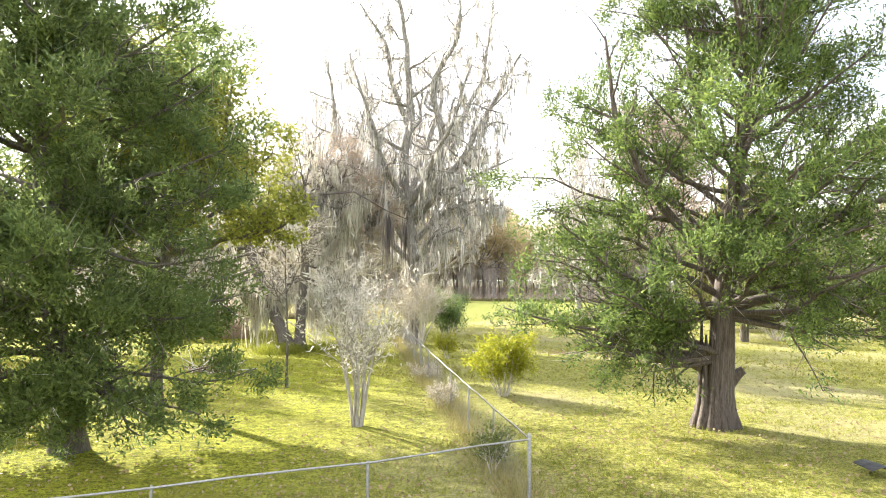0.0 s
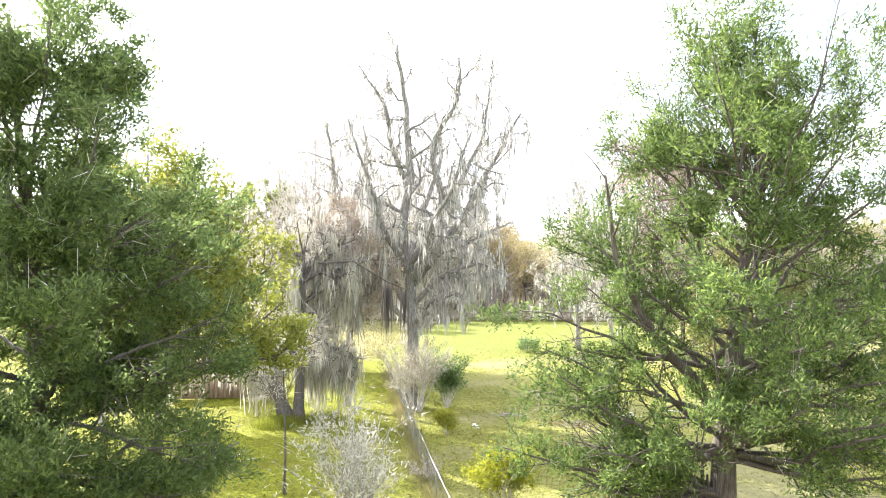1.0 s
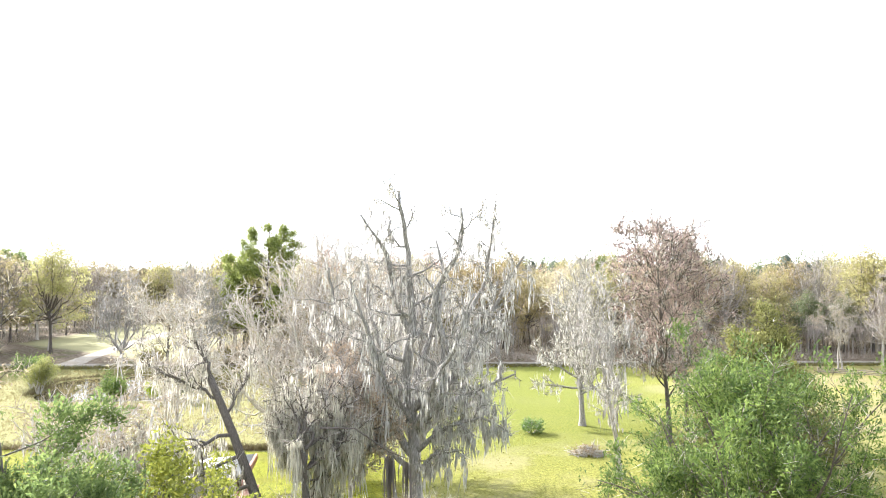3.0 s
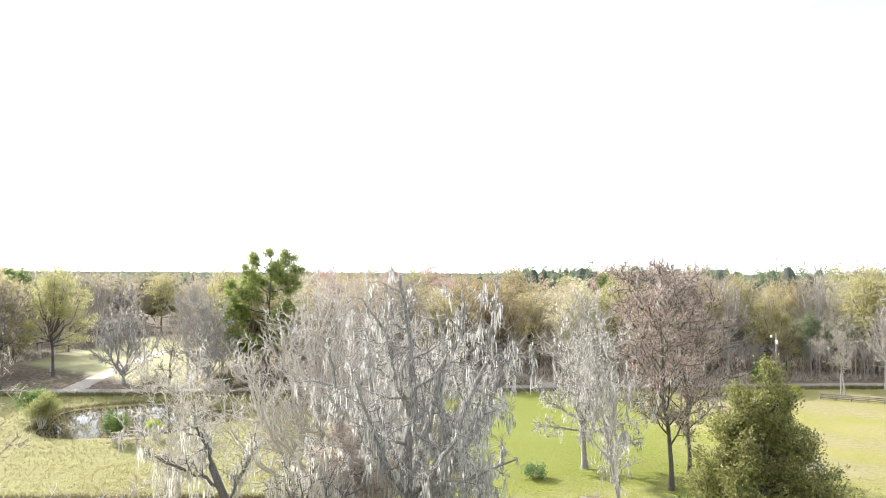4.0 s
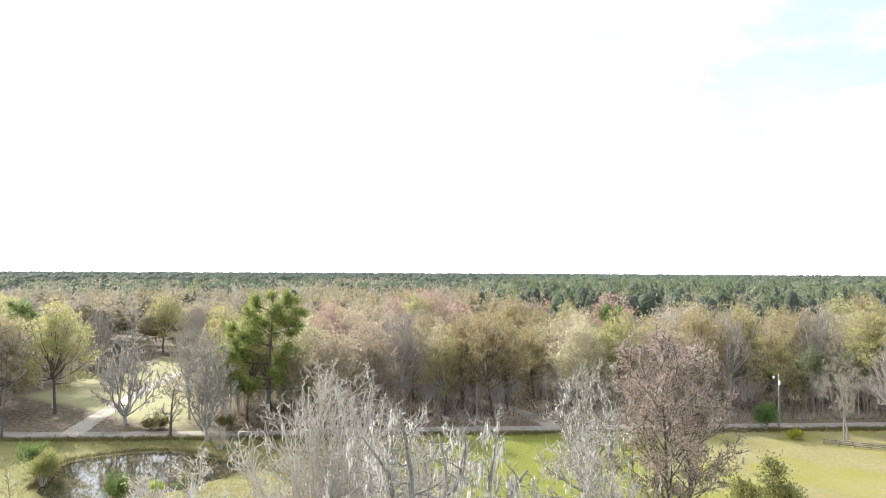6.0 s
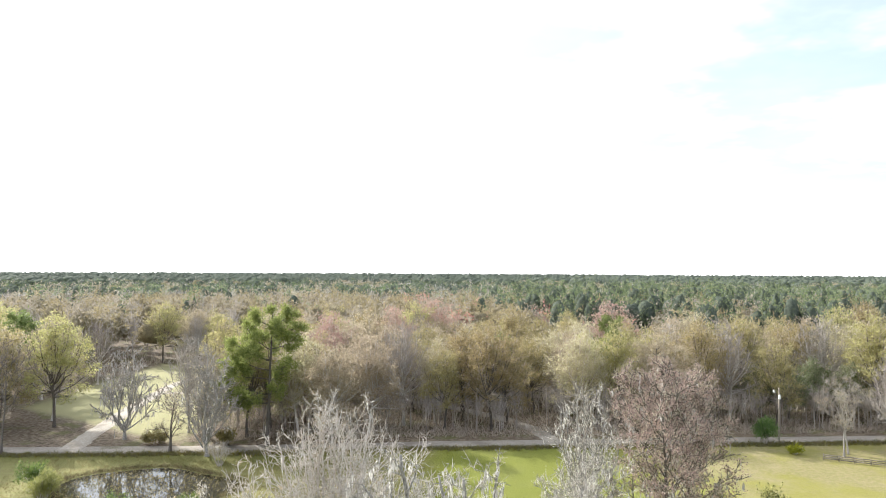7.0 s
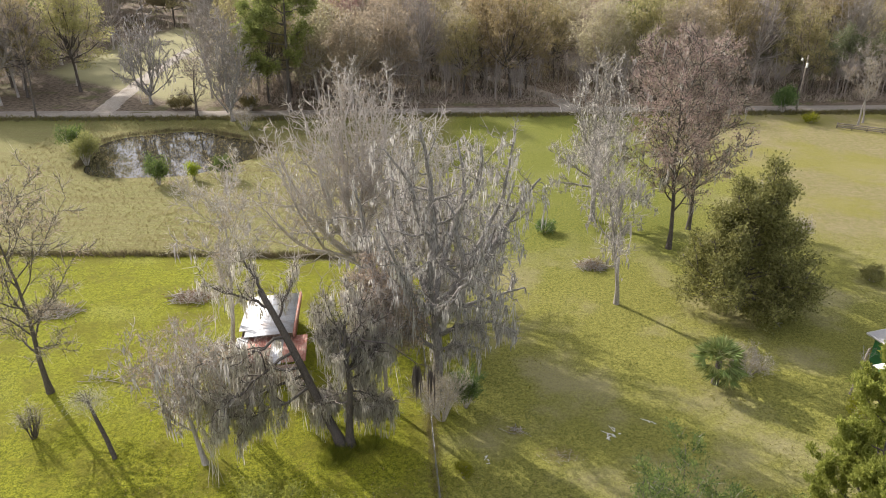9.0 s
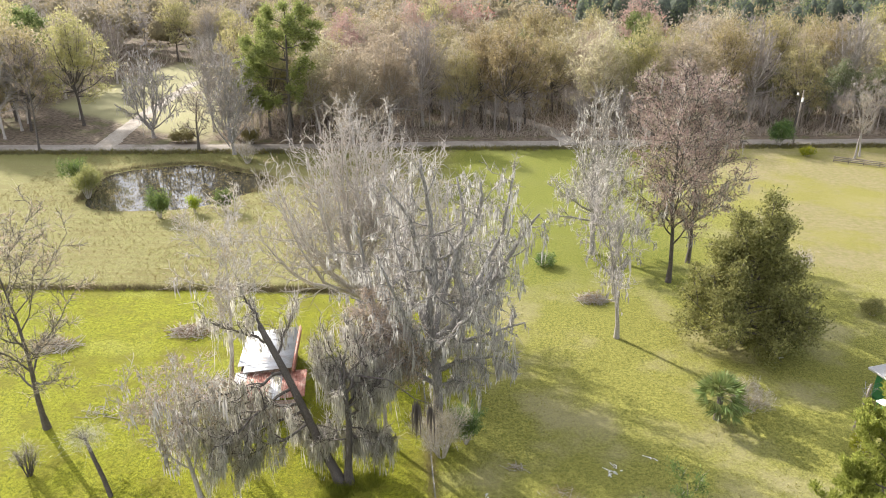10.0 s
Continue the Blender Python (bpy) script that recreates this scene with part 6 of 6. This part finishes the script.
def road_pole():
    o = thing("light_pole", at(59.7, 140.9), "wooden roadside pole with a white lamp", "street light")
    bag = Bag()
    bag.tube([(0, 0, -0.2), (0, 0, 5.0), (0.05, 0, 10.6), (0.05, 0, 10.65)], [0.17, 0.14, 0.11, 0.03], 9)
    part("pole", bag, M["old_wood"], o, smooth=True)
    bag = Bag()
    bag.tube([(0.05, 0, 9.7), (-0.5, -0.2, 10.1), (-1.1, -0.4, 10.1)], [0.03, 0.03, 0.03], 6)
    part("arm", bag, M["galvanized"], o, smooth=True)
    bag = Bag()
    bag.tube([(-1.1, -0.4, 10.25), (-1.1, -0.4, 10.1), (-1.1, -0.4, 9.85), (-1.1, -0.4, 9.7)], [0.08, 0.15, 0.22, 0.16], 10)
    part("lamp_head", bag, M["white_paint"], o, smooth=True)
    bag = Bag()
    bag.tube([(0.05, -0.25, 8.4), (0.05, -0.25, 9.2), (0.05, -0.25, 9.25)], [0.2, 0.2, 0.05], 10)
    part("transformer", bag, M["white_paint"], o, smooth=True)


def rail_fence():
    o = thing("rail_fence", pose(62.0, 128.2, 0, 0, 0, -26), "low weathered timber rail fence at the field edge", "fence")
    for i in range(7):
        bag = Bag()
        bag.box((i * 2.4 - 0.08, -0.08, -0.1), (i * 2.4 + 0.08, 0.08, 1.1))
        part("post", bag, M["old_wood"], o)
    for i in range(6):
        for z in (0.3, 0.6, 0.9):
            bag = Bag()
            bag.box((i * 2.4 + 0.08, -0.04, z - 0.09), (i * 2.4 + 2.32, 0.04, z + 0.09))
            part("rail", bag, M["old_wood"], o)


def scrap():
    o = thing("metal_scrap", pose(8.3, 14.8, 0.02, 4, -6, 20), "bent black sheet-metal scrap lying in the grass", "scrap")
    bag = Bag()
    th = np.linspace(0.2, 2.0, 8)
    a = np.stack([0.5 * np.cos(th), np.full(8, -0.2), 0.22 * np.sin(th)], -1)
    b = a * [0.8, 0, 1.1] + [0, 0.28, 0]
    v = np.concatenate([a, b, a - [0, 0, 0.012], b - [0, 0, 0.012]])
    i = np.arange(7)
    bag.add(v, None, np.concatenate([np.stack([i, i + 1, i + 9, i + 8], -1), np.stack([i + 16, i + 24, i + 25, i + 17], -1), np.stack([i, i + 16, i + 17, i + 1], -1), np.stack([i + 8, i + 9, i + 25, i + 24], -1)]))
    part("sheet", bag, M["black_metal"], o, smooth=True)


def trailer():
    o = thing("farm_trailer", pose(-76, 207, 0, 0, 0, 12), "small white box trailer in the far clearing", "trailer")
    bag = Bag()
    bag.box((-2.2, -1, 0.6), (2.2, 1, 2.1))
    bag.box((-2.3, -1.05, 2.1), (2.3, 1.05, 2.2))
    part("body", bag, M["white_paint"], o)
    for x in (-0.5, 0.5):
        bag = Bag()
        bag.tube([(x, -1.1, 0.33), (x, -0.9, 0.33)], [0.33, 0.33], 12)
        part("wheel", bag, M["black_metal"], o)


house()
leaning_pole()
road_pole()
rail_fence()
scrap()
trailer()


def debris():
    """Pale scraps lying on the lawn, one by one."""
    rng = np.random.default_rng(190)
    for x, y in ((9.3, 40.6), (9.0, 40.2), (12.5, 42.2), (0.4, 37.4), (27.0, 57.5), (48.0, 79.0), (9.7, 40.9)):
        o = thing("pale_scrap", at(x, y, 0.0, rng.uniform(0, 360)), "pale bleached scrap lying on the grass", "scrap", "pale scraps on the lawn")
        bag = Bag()
        for _ in range(4):
            c = rng.normal(0, 0.12, 3) * [1, 1, 0.2] + [0, 0, 0.06]
            bag.tube([c, c + rng.normal(0, 0.12, 3) * [1, 1, 0.3], c + rng.normal(0, 0.2, 3) * [1, 1, 0.2]], [0.025, 0.035, 0.012], 5)
        part("piece", bag, M["white_paint"], o)


debris()


# ---- grass, reeds, litter ----
def blades(name, label, mat, seed, n, spot, high, wide, per=5, lean=0.45):
    """Tufts of upright blades where spot(rng, n) puts them."""
    rng = np.random.default_rng(seed)
    xy = np.repeat(spot(rng, n), per, 0)
    m = len(xy)
    xy = xy + rng.normal(0, high * 0.35, (m, 2))
    base = np.concatenate([xy, np.full((m, 1), -0.02)], 1)
    tip = base + np.concatenate([rng.normal(0, lean * high, (m, 2)), high * rng.uniform(0.5, 1.3, (m, 1))], 1)
    bag = Bag()
    bag.slivers(base, tip, wide, rng)
    tagged(part(name, bag, M[mat]), label, "grass", kind="stuff")


def box_spot(x0, x1, y0, y1):
    return lambda rng, n: np.stack([rng.uniform(x0, x1, n), rng.uniform(y0, y1, n)], -1)


def fan_spot(y0, y1, half=0.72, power=1.6):
    """More of them near the front."""
    def spot(rng, n):
        y = y0 + (y1 - y0) * rng.uniform(0, 1, n) ** power
        return np.stack([rng.uniform(-half, half, n) * y, y], -1)
    return spot


def line_spot(pts, wide):
    pts = np.array(pts, float)
    def spot(rng, n):
        f = rng.uniform(0, len(pts) - 1.001, n)
        i = f.astype(int)
        return pts[i] + (pts[i + 1] - pts[i]) * (f - i)[:, None] + rng.normal(0, wide, (n, 2))
    return spot


def ring_spot(lo, hi, a0=0.0, a1=6.283):
    def spot(rng, n):
        th = rng.uniform(a0, a1, n)
        r = rng.uniform(lo, hi, n) * (1 + 0.07 * np.sin(3 * th + 1) + 0.05 * np.sin(5 * th))
        return np.stack([POND[0] + POND[2] * r * np.cos(th), POND[1] + POND[3] * r * np.sin(th)], -1)
    return spot


blades("lawn_grass", "short yellow-green lawn grass", "grass", 201, 16000, fan_spot(8, 46), 0.10, 0.014)
blades("lawn_tufts", "coarse tufts of lawn grass", "grass", 202, 9000, fan_spot(28, 80, 0.75, 1.2), 0.13, 0.035, 4)
blades("dry_lawn_grass", "dry straw-coloured grass in the lawn", "grass_dry", 203, 6000, fan_spot(8, 50), 0.10, 0.014, 4)
blades("hay_grass", "dry stubble of the mown field", "grass_dry", 204, 12000, box_spot(-75, -8, 67.5, 122), 0.28, 0.06, 3)
blades("field_edge_grass", "uncut dark grass along the field edge", "reed", 205, 1600, line_spot([(-62, 65.2), (-29, 67.3), (-16, 68)], 0.22), 0.6, 0.05, 5)
blades("fence_weeds", "dry weeds along the fence line", "grass_dry", 206, 2600, line_spot([(1.1, 12.4), (-1.2, 25.5), (-3.2, 37.7), (-4.3, 45), (-6.5, 58)], 0.22), 0.4, 0.018, 4)
blades("tall_grass", "bright green tall grass round the oak", "grass", 212, 700, lambda rng, n: np.array([(-10.1, 36.6), (-7.9, 38.2), (-9.6, 37.2)])[rng.integers(0, 3, n)] + rng.normal(0, 0.45, (n, 2)), 0.5, 0.03, 5)
blades("pond_reeds", "brown reeds on the far bank of the pond", "reed", 207, 800, ring_spot(0.99, 1.09, -0.2, 3.9), 0.6, 0.06, 5, 0.4)
blades("road_verge_grass", "rough dry grass along the road", "reed", 208, 7000, line_spot([(-120, 117), (-92, 120.5), (-42, 125.5), (-8, 131), (30, 135.5), (68, 140), (110, 145)], 0.8), 0.5, 0.10, 4)
blades("road_edge_grass", "green grass tufts along the road", "grass", 211, 2500, line_spot([(-120, 117), (-92, 120.5), (-42, 125.5), (-8, 131), (30, 135.5), (68, 140), (110, 145)], 0.9), 0.4, 0.10, 4)
blades("woodland_undergrowth", "brown undergrowth along the edge of the woods", "twig_brown", 209, 5000, lambda rng, n: (lambda x: np.stack([x, 141 + 0.115 * x + rng.exponential(14, n)], -1))(np.where(rng.uniform(0, 1, n) < 0.25, rng.uniform(-130, -108, n), rng.uniform(-56, 118, n))), 1.3, 0.10, 4, 0.6)


def fallen_leaves():
    rng = np.random.default_rng(210)
    n = 7000
    xy = fan_spot(7, 36, 0.75, 1.4)(rng, n)
    c = np.concatenate([xy, rng.uniform(0.02, 0.07, (n, 1))], 1)
    d = rng.normal(0, 1, (n, 3)) * [1, 1, 0.25]
    d /= np.linalg.norm(d, axis=1)[:, None]
    bag = Bag()
    bag.kites(c, c + d * 0.09, 0.06, rng)
    tagged(part("fallen_leaves", bag, M["dead_leaf"]), "dry brown leaves scattered over the lawn", "leaves", kind="stuff")


fallen_leaves()
